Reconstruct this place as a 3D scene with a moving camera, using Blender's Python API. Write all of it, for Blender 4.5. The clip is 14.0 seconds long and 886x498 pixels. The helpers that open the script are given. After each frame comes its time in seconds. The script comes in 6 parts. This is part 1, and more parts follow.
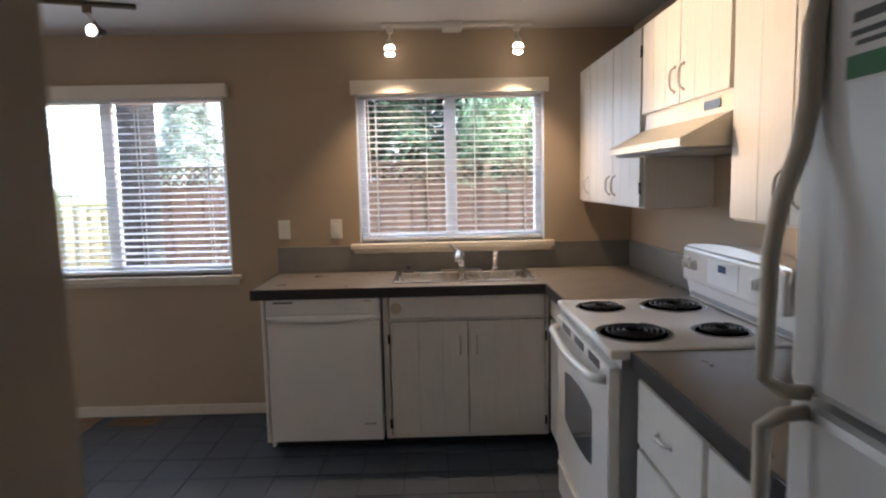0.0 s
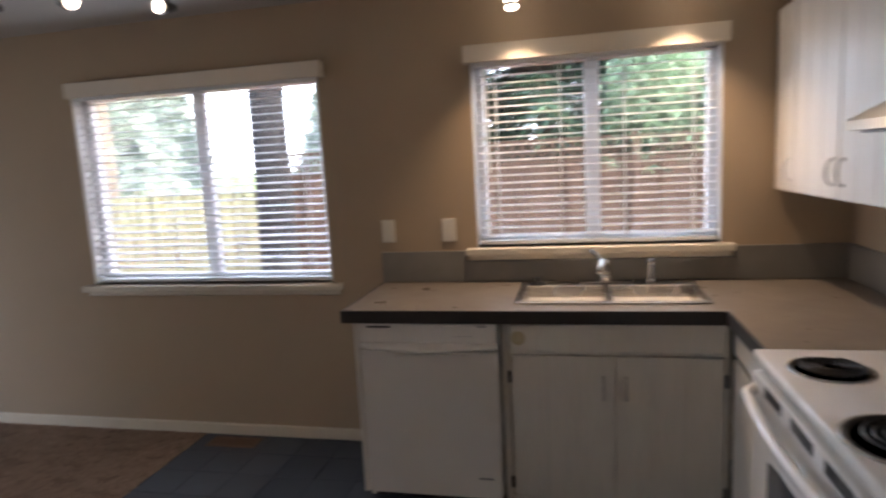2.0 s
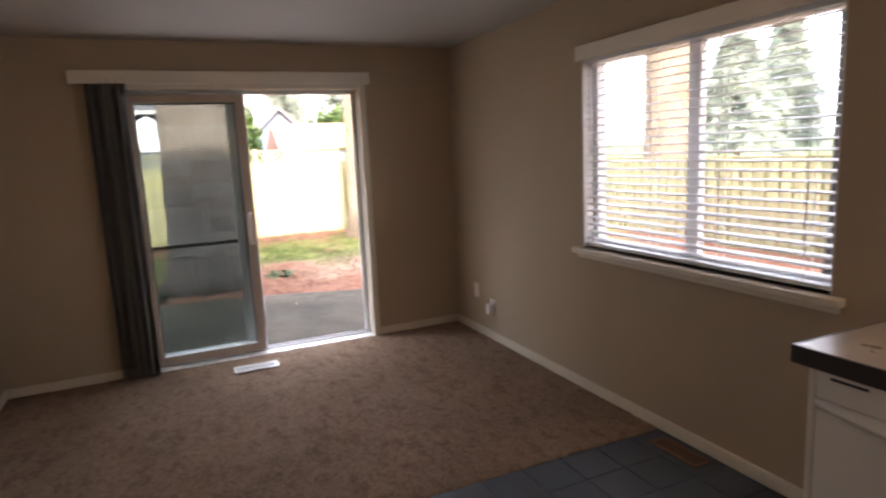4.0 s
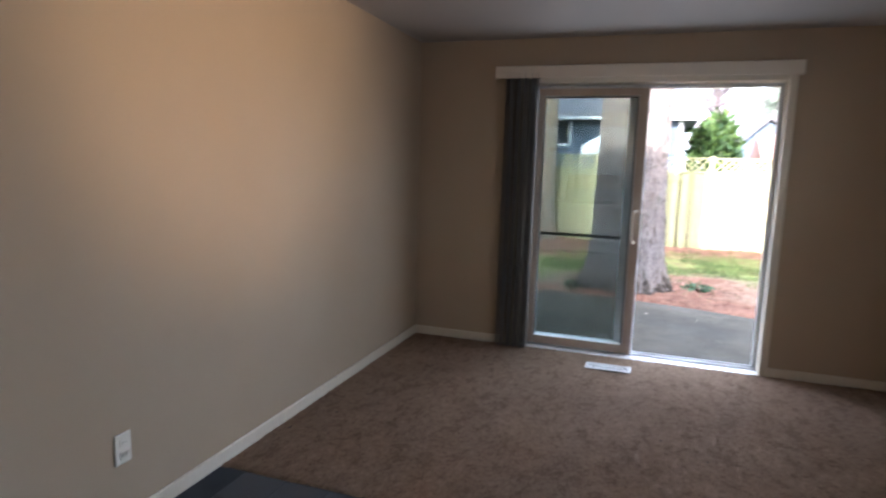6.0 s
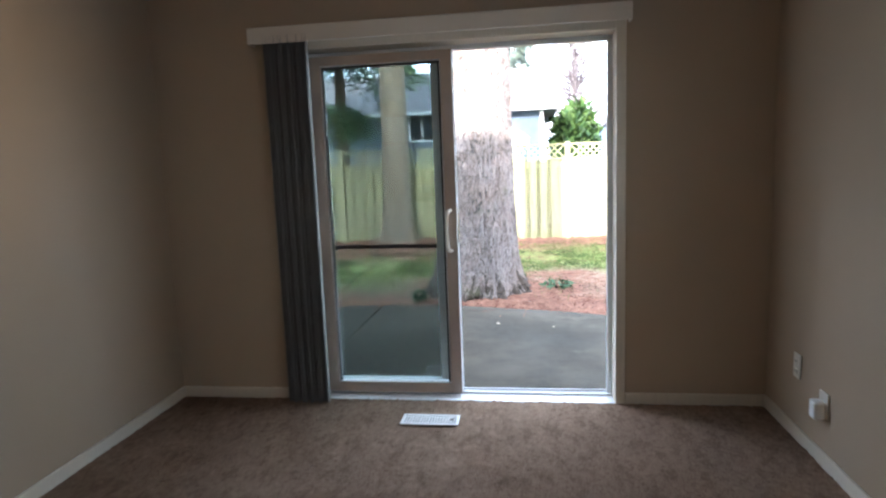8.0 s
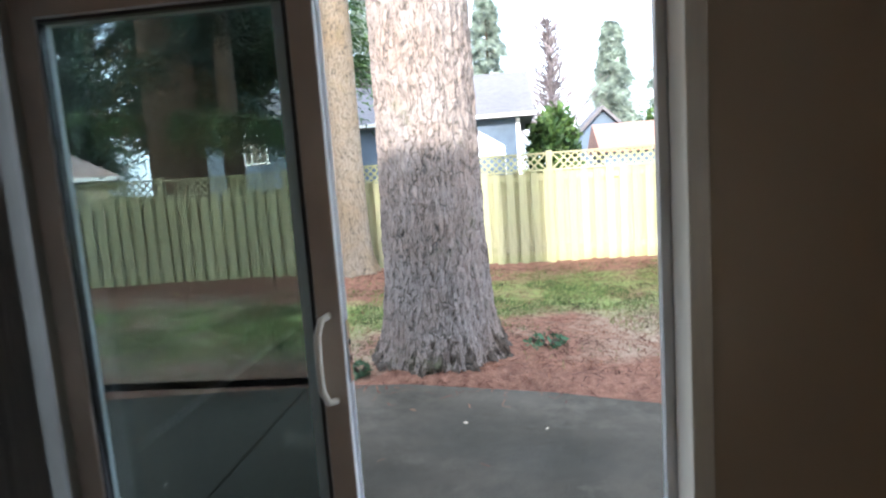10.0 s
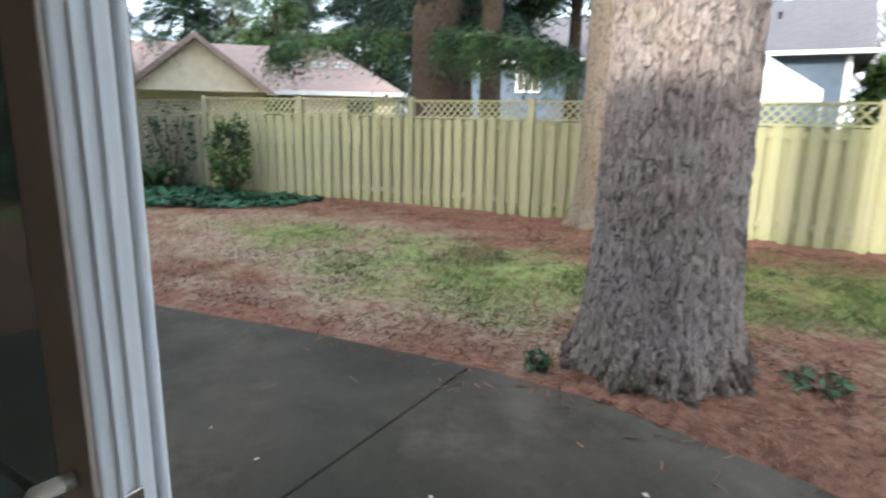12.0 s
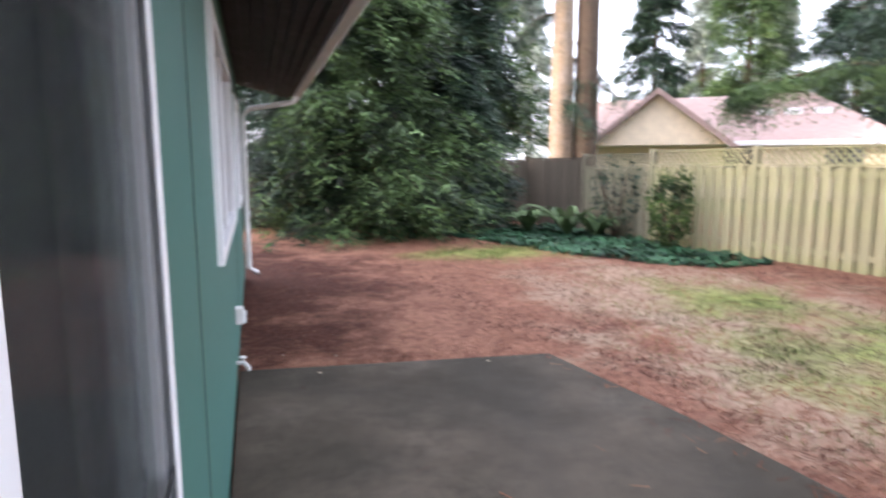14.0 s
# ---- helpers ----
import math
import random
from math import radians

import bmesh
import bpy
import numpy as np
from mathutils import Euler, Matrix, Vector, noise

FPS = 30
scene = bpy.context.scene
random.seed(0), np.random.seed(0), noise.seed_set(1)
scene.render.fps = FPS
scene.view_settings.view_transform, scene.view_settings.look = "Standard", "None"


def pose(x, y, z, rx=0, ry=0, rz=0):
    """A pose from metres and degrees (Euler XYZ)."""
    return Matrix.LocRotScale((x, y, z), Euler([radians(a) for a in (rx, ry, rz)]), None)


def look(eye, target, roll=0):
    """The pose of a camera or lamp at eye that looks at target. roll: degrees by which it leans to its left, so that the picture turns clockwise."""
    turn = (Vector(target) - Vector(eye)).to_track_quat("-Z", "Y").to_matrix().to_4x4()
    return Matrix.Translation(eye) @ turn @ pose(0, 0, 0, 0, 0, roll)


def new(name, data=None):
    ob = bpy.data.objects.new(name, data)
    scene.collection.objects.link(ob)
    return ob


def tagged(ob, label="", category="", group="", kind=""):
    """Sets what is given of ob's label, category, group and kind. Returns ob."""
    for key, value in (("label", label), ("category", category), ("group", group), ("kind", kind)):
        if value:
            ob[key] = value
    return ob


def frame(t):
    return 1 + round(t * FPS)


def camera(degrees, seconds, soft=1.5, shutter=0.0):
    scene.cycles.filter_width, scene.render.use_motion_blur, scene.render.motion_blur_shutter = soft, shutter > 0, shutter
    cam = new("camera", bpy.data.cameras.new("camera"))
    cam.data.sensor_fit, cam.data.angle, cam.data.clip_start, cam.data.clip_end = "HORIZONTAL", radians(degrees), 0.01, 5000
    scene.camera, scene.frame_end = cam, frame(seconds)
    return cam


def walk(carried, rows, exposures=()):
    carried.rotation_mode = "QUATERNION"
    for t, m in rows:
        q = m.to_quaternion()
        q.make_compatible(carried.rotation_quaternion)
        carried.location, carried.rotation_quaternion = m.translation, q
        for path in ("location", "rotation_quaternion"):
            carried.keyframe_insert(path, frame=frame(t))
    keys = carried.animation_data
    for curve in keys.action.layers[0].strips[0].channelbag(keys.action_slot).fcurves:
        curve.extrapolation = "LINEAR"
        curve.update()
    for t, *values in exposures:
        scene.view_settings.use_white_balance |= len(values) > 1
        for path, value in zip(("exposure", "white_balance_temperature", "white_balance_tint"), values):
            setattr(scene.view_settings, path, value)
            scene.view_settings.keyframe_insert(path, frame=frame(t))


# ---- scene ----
# ---- camera: seconds, eye, pitch, roll, yaw ----
cam = camera(72.5, 14.0, soft=2.2, shutter=0.5)
PATH = [
    (0, -0.329, 0.232, 1.451, 83.60, 1.24, -0.98),
    (0.5, -0.327, 0.460, 1.445, 83.85, 2.44, -2.91),
    (1, -0.355, 0.661, 1.469, 82.65, 3.35, -5.79),
    (1.5, -0.324, 0.820, 1.485, 82.42, 3.53, -0.16),
    (2, -0.295, 0.962, 1.515, 81.80, 3.03, 12.22),
    (2.5, -0.272, 1.142, 1.469, 81.28, 3.64, 27.28),
    (3, -0.237, 1.331, 1.507, 81.35, 3.49, 41.22),
    (3.5, -0.161, 1.533, 1.512, 81.51, 1.79, 55.65),
    (4, -0.156, 1.712, 1.512, 80.77, 2.71, 65.59),
    (6.5, -0.432, 2.451, 1.385, 79.99, -0.03, 116.18),
    (7, -0.688, 2.557, 1.368, 78.31, 2.61, 119.38),
    (7.2, -0.841, 2.617, 1.377, 80.10, 1.60, 115.11),
    (7.5, -1.098, 2.670, 1.394, 82.82, 0.39, 108.34),
    (8, -1.535, 2.667, 1.373, 82.02, 2.14, 97.81),
    (10.3, -3.587, 2.748, 1.468, 83.05, 4.20, 95.96),
    (10.5, -3.719, 2.768, 1.463, 82.71, 2.58, 99.80),
    (11, -4.121, 2.778, 1.482, 84.27, 0.68, 106.17),
    (11.3, -4.296, 2.793, 1.470, 79.82, -0.30, 107.27),
    (11.5, -4.388, 2.805, 1.463, 79.37, -0.85, 111.40),
    (12, -4.605, 2.817, 1.471, 77.37, -0.97, 121.51),
    (12.5, -4.776, 2.743, 1.483, 76.99, -1.48, 129.73),
    (13, -4.875, 2.613, 1.485, 78.22, -2.11, 139.99),
    (13.5, -5.038, 2.623, 1.459, 79.75, 0.48, 151.09),
    (14, -5.140, 2.604, 1.457, 81.94, 0.04, 162.70),
]
EXPOSURES = [(0, 4.05, 5900, 13), (1.0, 3.9, 6000, 15), (2.0, 3.85, 6150, 16), (2.6, 3.9, 6400, 18), (3.5, 3.75, 6950, 21), (4.2, 3.7, 6950, 21), (6.5, 3.9, 5700, 11), (8.2, 3.75, 5700, 8), (10.3, 2.6, 5900, 7), (11.0, 2.1, 6100, 6), (12.5, 2.2, 6150, 8), (13.0, 2.25, 6200, 10), (13.5, 2.4, 6350, 12), (14.0, 2.8, 6600, 23)]
walk(cam, [(r[0], pose(*r[1:])) for r in PATH], EXPOSURES)

# ---- daylight ----
SUN_EL, SUN_AZ = 19.2, 9.0          # elevation; degrees south of east
world = bpy.data.worlds.new("sky")
scene.world = world
world.use_nodes = True
wn = world.node_tree
sky = wn.nodes.new("ShaderNodeTexSky")
sky.sky_type, sky.sun_disc = "NISHITA", False
sky.sun_elevation, sky.sun_rotation = radians(SUN_EL), radians(90 + SUN_AZ)
sky.air_density, sky.dust_density, sky.ozone_density = 1.0, 3.0, 1.0
bg = wn.nodes["Background"]
bg.inputs["Strength"].default_value = 0.14
# thin bright cloud evens the sky out
cloud = wn.nodes.new("ShaderNodeMix")
cloud.data_type = "RGBA"
cloud.inputs[0].default_value = 0.62
cloud.inputs[7].default_value = (6.2, 6.8, 7.7, 1)
wn.links.new(sky.outputs[0], cloud.inputs[6])
wn.links.new(cloud.outputs[2], bg.inputs[0])
sun_dir = Vector((math.cos(radians(SUN_EL)) * math.cos(radians(SUN_AZ)), -math.cos(radians(SUN_EL)) * math.sin(radians(SUN_AZ)), math.sin(radians(SUN_EL))))
sun = new("sun", bpy.data.lights.new("sun", "SUN"))
sun.data.energy, sun.data.angle, sun.data.color = 1.5, radians(4.0), (1.0, 0.92, 0.82)
sun.matrix_world = look(sun_dir * 60, (0, 0, 0))


def spot_lamp(eye, target, watts, cone, blend=0.6, size=0.02):
    lamp = new("spot_light", bpy.data.lights.new("spot_light", "SPOT"))
    lamp.data.energy, lamp.data.spot_size, lamp.data.spot_blend = watts, radians(cone), blend
    lamp.data.shadow_soft_size, lamp.data.color = size, (1.0, 0.70, 0.42)
    lamp.matrix_world = look(eye, target)
    return lamp


# bulbs of the two ceiling tracks: place, aim
SINK_HEADS = [((-0.55, 3.71, 2.15), (-0.49, 3.62, 0.9)), ((0.165, 3.71, 2.15), (0.11, 3.62, 0.9))]
DINING_HEADS = [((-1.95, 3.24, 2.205), (-2.75, 0.50, 1.95)), ((-2.24, 3.13, 2.225), (0.57, 2.2, 1.9)), ((-2.57, 3.02, 2.225), (-2.4, 0.5, 2.1))]
for eye, aim in SINK_HEADS:
    d = (Vector(aim) - Vector(eye)).normalized()
    spot_lamp(Vector(eye) + d * 0.02, aim, 2.3, 108, 0.85)
for (eye, aim), watts, cone in zip(DINING_HEADS, (8.5, 34.0, 4.0), (56, 27, 66)):
    d = (Vector(aim) - Vector(eye)).normalized()
    spot_lamp(Vector(eye) + d * 0.02, aim, watts, cone, 0.8)


def sky_lamp(name, eye, target, wide, high, watts):
    """The sky's light through an opening."""
    lamp = new(name, bpy.data.lights.new(name, "AREA"))
    lamp.data.shape, lamp.data.size, lamp.data.size_y = "RECTANGLE", wide, high
    lamp.data.energy, lamp.data.color = watts, (0.86, 0.93, 1.0)
    lamp.matrix_world = look(eye, target)


sky_lamp("door_daylight", (-4.86, 2.28, 1.05), (0.0, 2.28, 0.75), 1.6, 1.85, 0.75)
sky_lamp("window_daylight", (-2.29, 3.835, 1.44), (-2.29, 0.0, 1.2), 1.4, 1.0, 0.42)
sky_lamp("sink_window_daylight", (-0.215, 3.835, 1.52), (-0.215, 0.0, 1.2), 1.05, 0.85, 0.16)

# ---- materials ----


class Nodes:
    """A short way to write node trees."""

    def __init__(self, name):
        self.mat = bpy.data.materials.new(name)
        self.mat.use_nodes = True
        self.tree = self.mat.node_tree
        self.bsdf = self.tree.nodes["Principled BSDF"]
        self.coord = self.tree.nodes.new("ShaderNodeTexCoord").outputs["Object"]

    def node(self, kind, **values):
        n = self.tree.nodes.new(kind)
        for key, value in values.items():
            n.inputs[key].default_value = value
        return n

    def link(self, a, b):
        self.tree.links.new(a, b)

    def stretch(self, scale, coord=None):
        m = self.node("ShaderNodeMapping")
        m.inputs["Scale"].default_value = scale
        self.link(coord or self.coord, m.inputs["Vector"])
        return m.outputs[0]

    def noise(self, scale, detail=4.0, rough=0.55, vector=None, distortion=0.0):
        n = self.node("ShaderNodeTexNoise", Scale=scale, Detail=detail, Roughness=rough, Distortion=distortion)
        self.link(vector or self.coord, n.inputs["Vector"])
        return n.outputs["Fac"]

    def ramp(self, fac, lo, hi, a=0.0, b=1.0):
        n = self.node("ShaderNodeMapRange")
        for key, value in (("From Min", lo), ("From Max", hi), ("To Min", a), ("To Max", b)):
            n.inputs[key].default_value = value
        self.link(fac, n.inputs["Value"])
        return n.outputs[0]

    def mix(self, fac, a, b, blend="MIX"):
        n = self.node("ShaderNodeMix")
        n.data_type, n.blend_type = "RGBA", blend
        for value, socket in ((fac, n.inputs[0]), (a, n.inputs[6]), (b, n.inputs[7])):
            if isinstance(value, (int, float)):
                socket.default_value = value
            elif isinstance(value, tuple):
                socket.default_value = (*value, 1)
            else:
                self.link(value, socket)
        return n.outputs[2]

    def math(self, op, a, b=0.0):
        n = self.node("ShaderNodeMath")
        n.operation = op
        for value, socket in ((a, n.inputs[0]), (b, n.inputs[1])):
            if isinstance(value, (int, float)):
                socket.default_value = value
            else:
                self.link(value, socket)
        return n.outputs[0]

    def random(self):
        return self.tree.nodes.new("ShaderNodeObjectInfo").outputs["Random"]

    def island(self):
        return self.tree.nodes.new("ShaderNodeNewGeometry").outputs["Random Per Island"]

    def bump(self, height, strength, distance=0.01):
        n = self.node("ShaderNodeBump", Strength=strength, Distance=distance)
        self.link(height, n.inputs["Height"])
        self.link(n.outputs[0], self.bsdf.inputs["Normal"])

    def done(self, color=None, rough=None, metal=0.0, spec=None):
        b = self.bsdf
        for value, key in ((color, "Base Color"), (rough, "Roughness")):
            if value is None:
                continue
            if isinstance(value, tuple):
                b.inputs[key].default_value = (*value, 1)
            elif isinstance(value, (int, float)):
                b.inputs[key].default_value = value
            else:
                self.link(value, b.inputs[key])
        b.inputs["Metallic"].default_value = metal
        if spec is not None:
            b.inputs["Specular IOR Level"].default_value = spec
        return self.mat


def surface(name, color, rough=0.5, metal=0.0, vary=0.12, scale=3.0, grain=60.0, bump=0.1, depth=0.002, per=0.0, spec=None):
    """A plain finish with soft blotches, fine grain and, with per, a shade of its own for each piece."""
    n = Nodes(name)
    dark = tuple(c * (1 - vary) for c in color)
    light = tuple(min(1, c * (1 + vary)) for c in color)
    c = n.mix(n.ramp(n.noise(scale), 0.3, 0.7), dark, light)
    fine = n.noise(grain, 3)
    c = n.mix(n.ramp(fine, 0.2, 0.8, 0.0, vary), c, dark)
    if per:
        c = n.mix(n.math("MULTIPLY", n.random(), per), c, tuple(k * 0.35 for k in color))
    n.bump(fine, bump, depth)
    return n.done(c, n.ramp(n.noise(scale * 2.3), 0.2, 0.8, rough * 0.85, min(1, rough * 1.15)), metal, spec)


def emitter(name, color, strength):
    n = Nodes(name)
    n.bsdf.inputs["Emission Color"].default_value = (*color, 1)
    n.bsdf.inputs["Emission Strength"].default_value = strength
    return n.done(color, 0.4)


def wall_paint(name, color):
    """Rolled paint over orange-peel texture, with faint scuffs."""
    n = Nodes(name)
    big = n.ramp(n.noise(0.9, 3), 0.3, 0.7)
    c = n.mix(big, tuple(k * 0.95 for k in color), tuple(k * 1.04 for k in color))
    scuff = n.ramp(n.noise(5.0, 6, 0.7), 0.62, 0.8, 0.0, 0.18)
    c = n.mix(scuff, c, tuple(k * 0.8 for k in color))
    peel = n.noise(220, 2)
    n.bump(peel, 0.22, 0.0025)
    return n.done(c, n.ramp(peel, 0.3, 0.7, 0.55, 0.68), spec=0.35)


def wood_paint(name, color, rough=0.38):
    """Brushed enamel on wood: streaks along the height."""
    n = Nodes(name)
    streak = n.noise(14, 5, vector=n.stretch((6, 6, 0.5)))
    c = n.mix(n.ramp(streak, 0.3, 0.7), tuple(k * 0.93 for k in color), color)
    dirt = n.ramp(n.noise(4, 6, 0.7), 0.6, 0.85, 0.0, 0.25)
    c = n.mix(dirt, c, tuple(a * b for a, b in zip(color, (0.78, 0.72, 0.6))))
    n.bump(streak, 0.12, 0.003)
    return n.done(c, n.ramp(streak, 0.2, 0.8, rough * 0.85, rough * 1.2))


def weathered_board(name, a, b, moss=None):
    """Raw boards: long grain, streaks, each board with its own tone."""
    n = Nodes(name)
    grain = n.noise(9, 6, 0.65, n.stretch((9, 9, 0.35)))
    c = n.mix(n.ramp(grain, 0.3, 0.7), a, b)
    c = n.mix(n.math("MULTIPLY", n.random(), 0.38), c, tuple(k * 0.5 for k in a))
    if moss:
        c = n.mix(n.ramp(n.noise(0.8, 4), 0.42, 0.66, 0.0, 0.75), c, moss)
    c = n.mix(n.ramp(n.noise(2.2, 6, 0.7), 0.6, 0.8, 0, 0.5), c, tuple(k * 0.35 for k in a))
    n.bump(grain, 0.5, 0.006)
    return n.done(c, 0.85, spec=0.2)


def bark_material(name, a, b, moss, plate=24.0):
    """Plated bark: narrow dark cracks between long flaky plates, a little moss."""
    n = Nodes(name)
    wob = n.node("ShaderNodeTexNoise", Scale=7.0, Detail=4.0)
    n.link(n.coord, wob.inputs["Vector"])
    bent = n.node("ShaderNodeVectorMath")
    bent.operation = "MULTIPLY_ADD"
    n.link(wob.outputs["Color"], bent.inputs[0])
    bent.inputs[1].default_value = (0.11, 0.11, 0.4)
    n.link(n.coord, bent.inputs[2])

    def cracks(scale, squash, width):
        cell = n.node("ShaderNodeTexVoronoi", Scale=scale, Randomness=1.0)
        cell.feature = "DISTANCE_TO_EDGE"
        n.link(n.stretch((1.5, 1.5, squash), bent.outputs[0]), cell.inputs["Vector"])
        return n.ramp(cell.outputs["Distance"], 0.0, width)

    deep = n.math("MAXIMUM", cracks(plate * 0.6, 0.24, 0.09), n.ramp(n.noise(16, 3), 0.42, 0.62))
    fine = n.math("MAXIMUM", cracks(plate * 1.7, 0.40, 0.14), n.ramp(n.noise(30, 3), 0.38, 0.6))
    flake = n.noise(70, 6, 0.75, n.stretch((1, 1, 0.45)))
    c = n.mix(n.ramp(flake, 0.25, 0.75), tuple(k * 0.66 for k in a), tuple(min(1, k * 1.25) for k in a))
    c = n.mix(n.ramp(n.noise(2.2, 5, 0.6), 0.35, 0.65), c, b, "MULTIPLY")
    c = n.mix(fine, tuple(k * 0.66 for k in a), c)
    c = n.mix(deep, tuple(k * 0.27 for k in a), c)
    c = n.mix(n.ramp(n.noise(2.7, 6, 0.65), 0.60, 0.75, 0, 0.55), c, moss)
    n.bump(n.math("ADD", n.math("ADD", deep, n.math("MULTIPLY", fine, 0.45)), n.math("MULTIPLY", flake, 0.4)), 0.8, 0.018)
    return n.done(c, 0.92, spec=0.15)


def leaf_material(name, a, b, gloss=0.5):
    n = Nodes(name)
    c = n.mix(n.island(), a, b)
    c = n.mix(n.ramp(n.noise(1.3, 3), 0.38, 0.60), tuple(k * 0.45 for k in a), c)
    n.done(c, gloss, spec=0.2)
    thin = n.node("ShaderNodeBsdfTranslucent")
    n.link(c, thin.inputs["Color"])
    both = n.node("ShaderNodeMixShader", Fac=0.18)
    n.link(n.bsdf.outputs[0], both.inputs[1])
    n.link(thin.outputs[0], both.inputs[2])
    n.link(both.outputs[0], n.tree.nodes["Material Output"].inputs["Surface"])
    return n.mat


def see_through(name, keep, color, gloss):
    """A thin pane or a fine mesh: mostly clear, with a little gloss or weave."""
    n = Nodes(name)
    clear = n.node("ShaderNodeBsdfTransparent")
    clear.inputs["Color"].default_value = (*color, 1)
    n.done((0.03, 0.035, 0.04), gloss)
    both = n.node("ShaderNodeMixShader", Fac=keep)
    n.link(clear.outputs[0], both.inputs[1])
    n.link(n.bsdf.outputs[0], both.inputs[2])
    n.link(both.outputs[0], n.tree.nodes["Material Output"].inputs["Surface"])
    return n.mat


def glass_material(name, tint):
    """A clear pane with a real mirror-like reflection by its Fresnel."""
    n = Nodes(name)
    clear = n.node("ShaderNodeBsdfTransparent")
    clear.inputs["Color"].default_value = (*tint, 1)
    shine = n.node("ShaderNodeBsdfGlossy", Roughness=0.01)
    edge = n.node("ShaderNodeLayerWeight", Blend=0.5)
    fres = n.math("ADD", n.math("MULTIPLY", n.math("POWER", edge.outputs["Facing"], 5.0), 0.9), 0.035)
    both = n.node("ShaderNodeMixShader")
    n.link(fres, both.inputs[0])
    n.link(clear.outputs[0], both.inputs[1])
    n.link(shine.outputs[0], both.inputs[2])
    n.link(both.outputs[0], n.tree.nodes["Material Output"].inputs["Surface"])
    return n.mat


def carpet_material():
    n = Nodes("brown_carpet")
    fibre = n.noise(160, 4, 0.7)
    tuft = n.noise(34, 6, 0.8)
    c = n.mix(n.ramp(tuft, 0.3, 0.7), (0.14, 0.085, 0.056), (0.54, 0.375, 0.265))
    c = n.mix(n.ramp(n.noise(2.2, 4), 0.35, 0.7, 0, 0.4), c, (0.135, 0.084, 0.056))
    c = n.mix(n.ramp(fibre, 0.4, 0.68, 0, 0.7), c, (0.60, 0.43, 0.31))
    crushed = n.noise(7.5, 5, 0.7, n.stretch((1, 1.8, 1)))
    c = n.mix(n.ramp(crushed, 0.5, 0.66, 0, 0.4), c, (0.10, 0.062, 0.042))
    n.bump(n.math("ADD", n.math("ADD", fibre, tuft), crushed), 1.0, 0.022)
    return n.done(c, 0.95, spec=0.1)


def slate_material():
    n = Nodes("dark_slate_tile")
    v = n.noise(9, 7, 0.65)
    c = n.mix(n.ramp(v, 0.3, 0.7), (0.030, 0.039, 0.053), (0.070, 0.085, 0.108))
    c = n.mix(n.math("MULTIPLY", n.random(), 0.5), c, (0.034, 0.043, 0.058))
    n.bump(v, 0.45, 0.006)
    return n.done(c, n.ramp(v, 0.3, 0.7, 0.38, 0.6))


def concrete_material():
    """Old damp concrete: dark algae film, paler dried patches, exposed grit."""
    n = Nodes("damp_concrete")
    c = n.mix(n.ramp(n.noise(0.55, 5, 0.6), 0.38, 0.62), (0.022, 0.019, 0.013), (0.074, 0.061, 0.045))
    c = n.mix(n.ramp(n.noise(1.9, 6, 0.7), 0.46, 0.70, 0, 0.75), c, (0.018, 0.017, 0.011))
    c = n.mix(n.ramp(n.noise(1.2, 6, 0.7), 0.56, 0.74, 0, 0.6), c, (0.115, 0.098, 0.079))
    grit = n.noise(150, 4, 0.75)
    c = n.mix(n.ramp(grit, 0.48, 0.72, 0, 0.6), c, (0.12, 0.104, 0.082))
    n.bump(n.math("ADD", grit, n.noise(8, 5)), 0.4, 0.006)
    return n.done(c, n.ramp(n.noise(1.3, 4), 0.35, 0.65, 0.75, 0.95), spec=0.15)


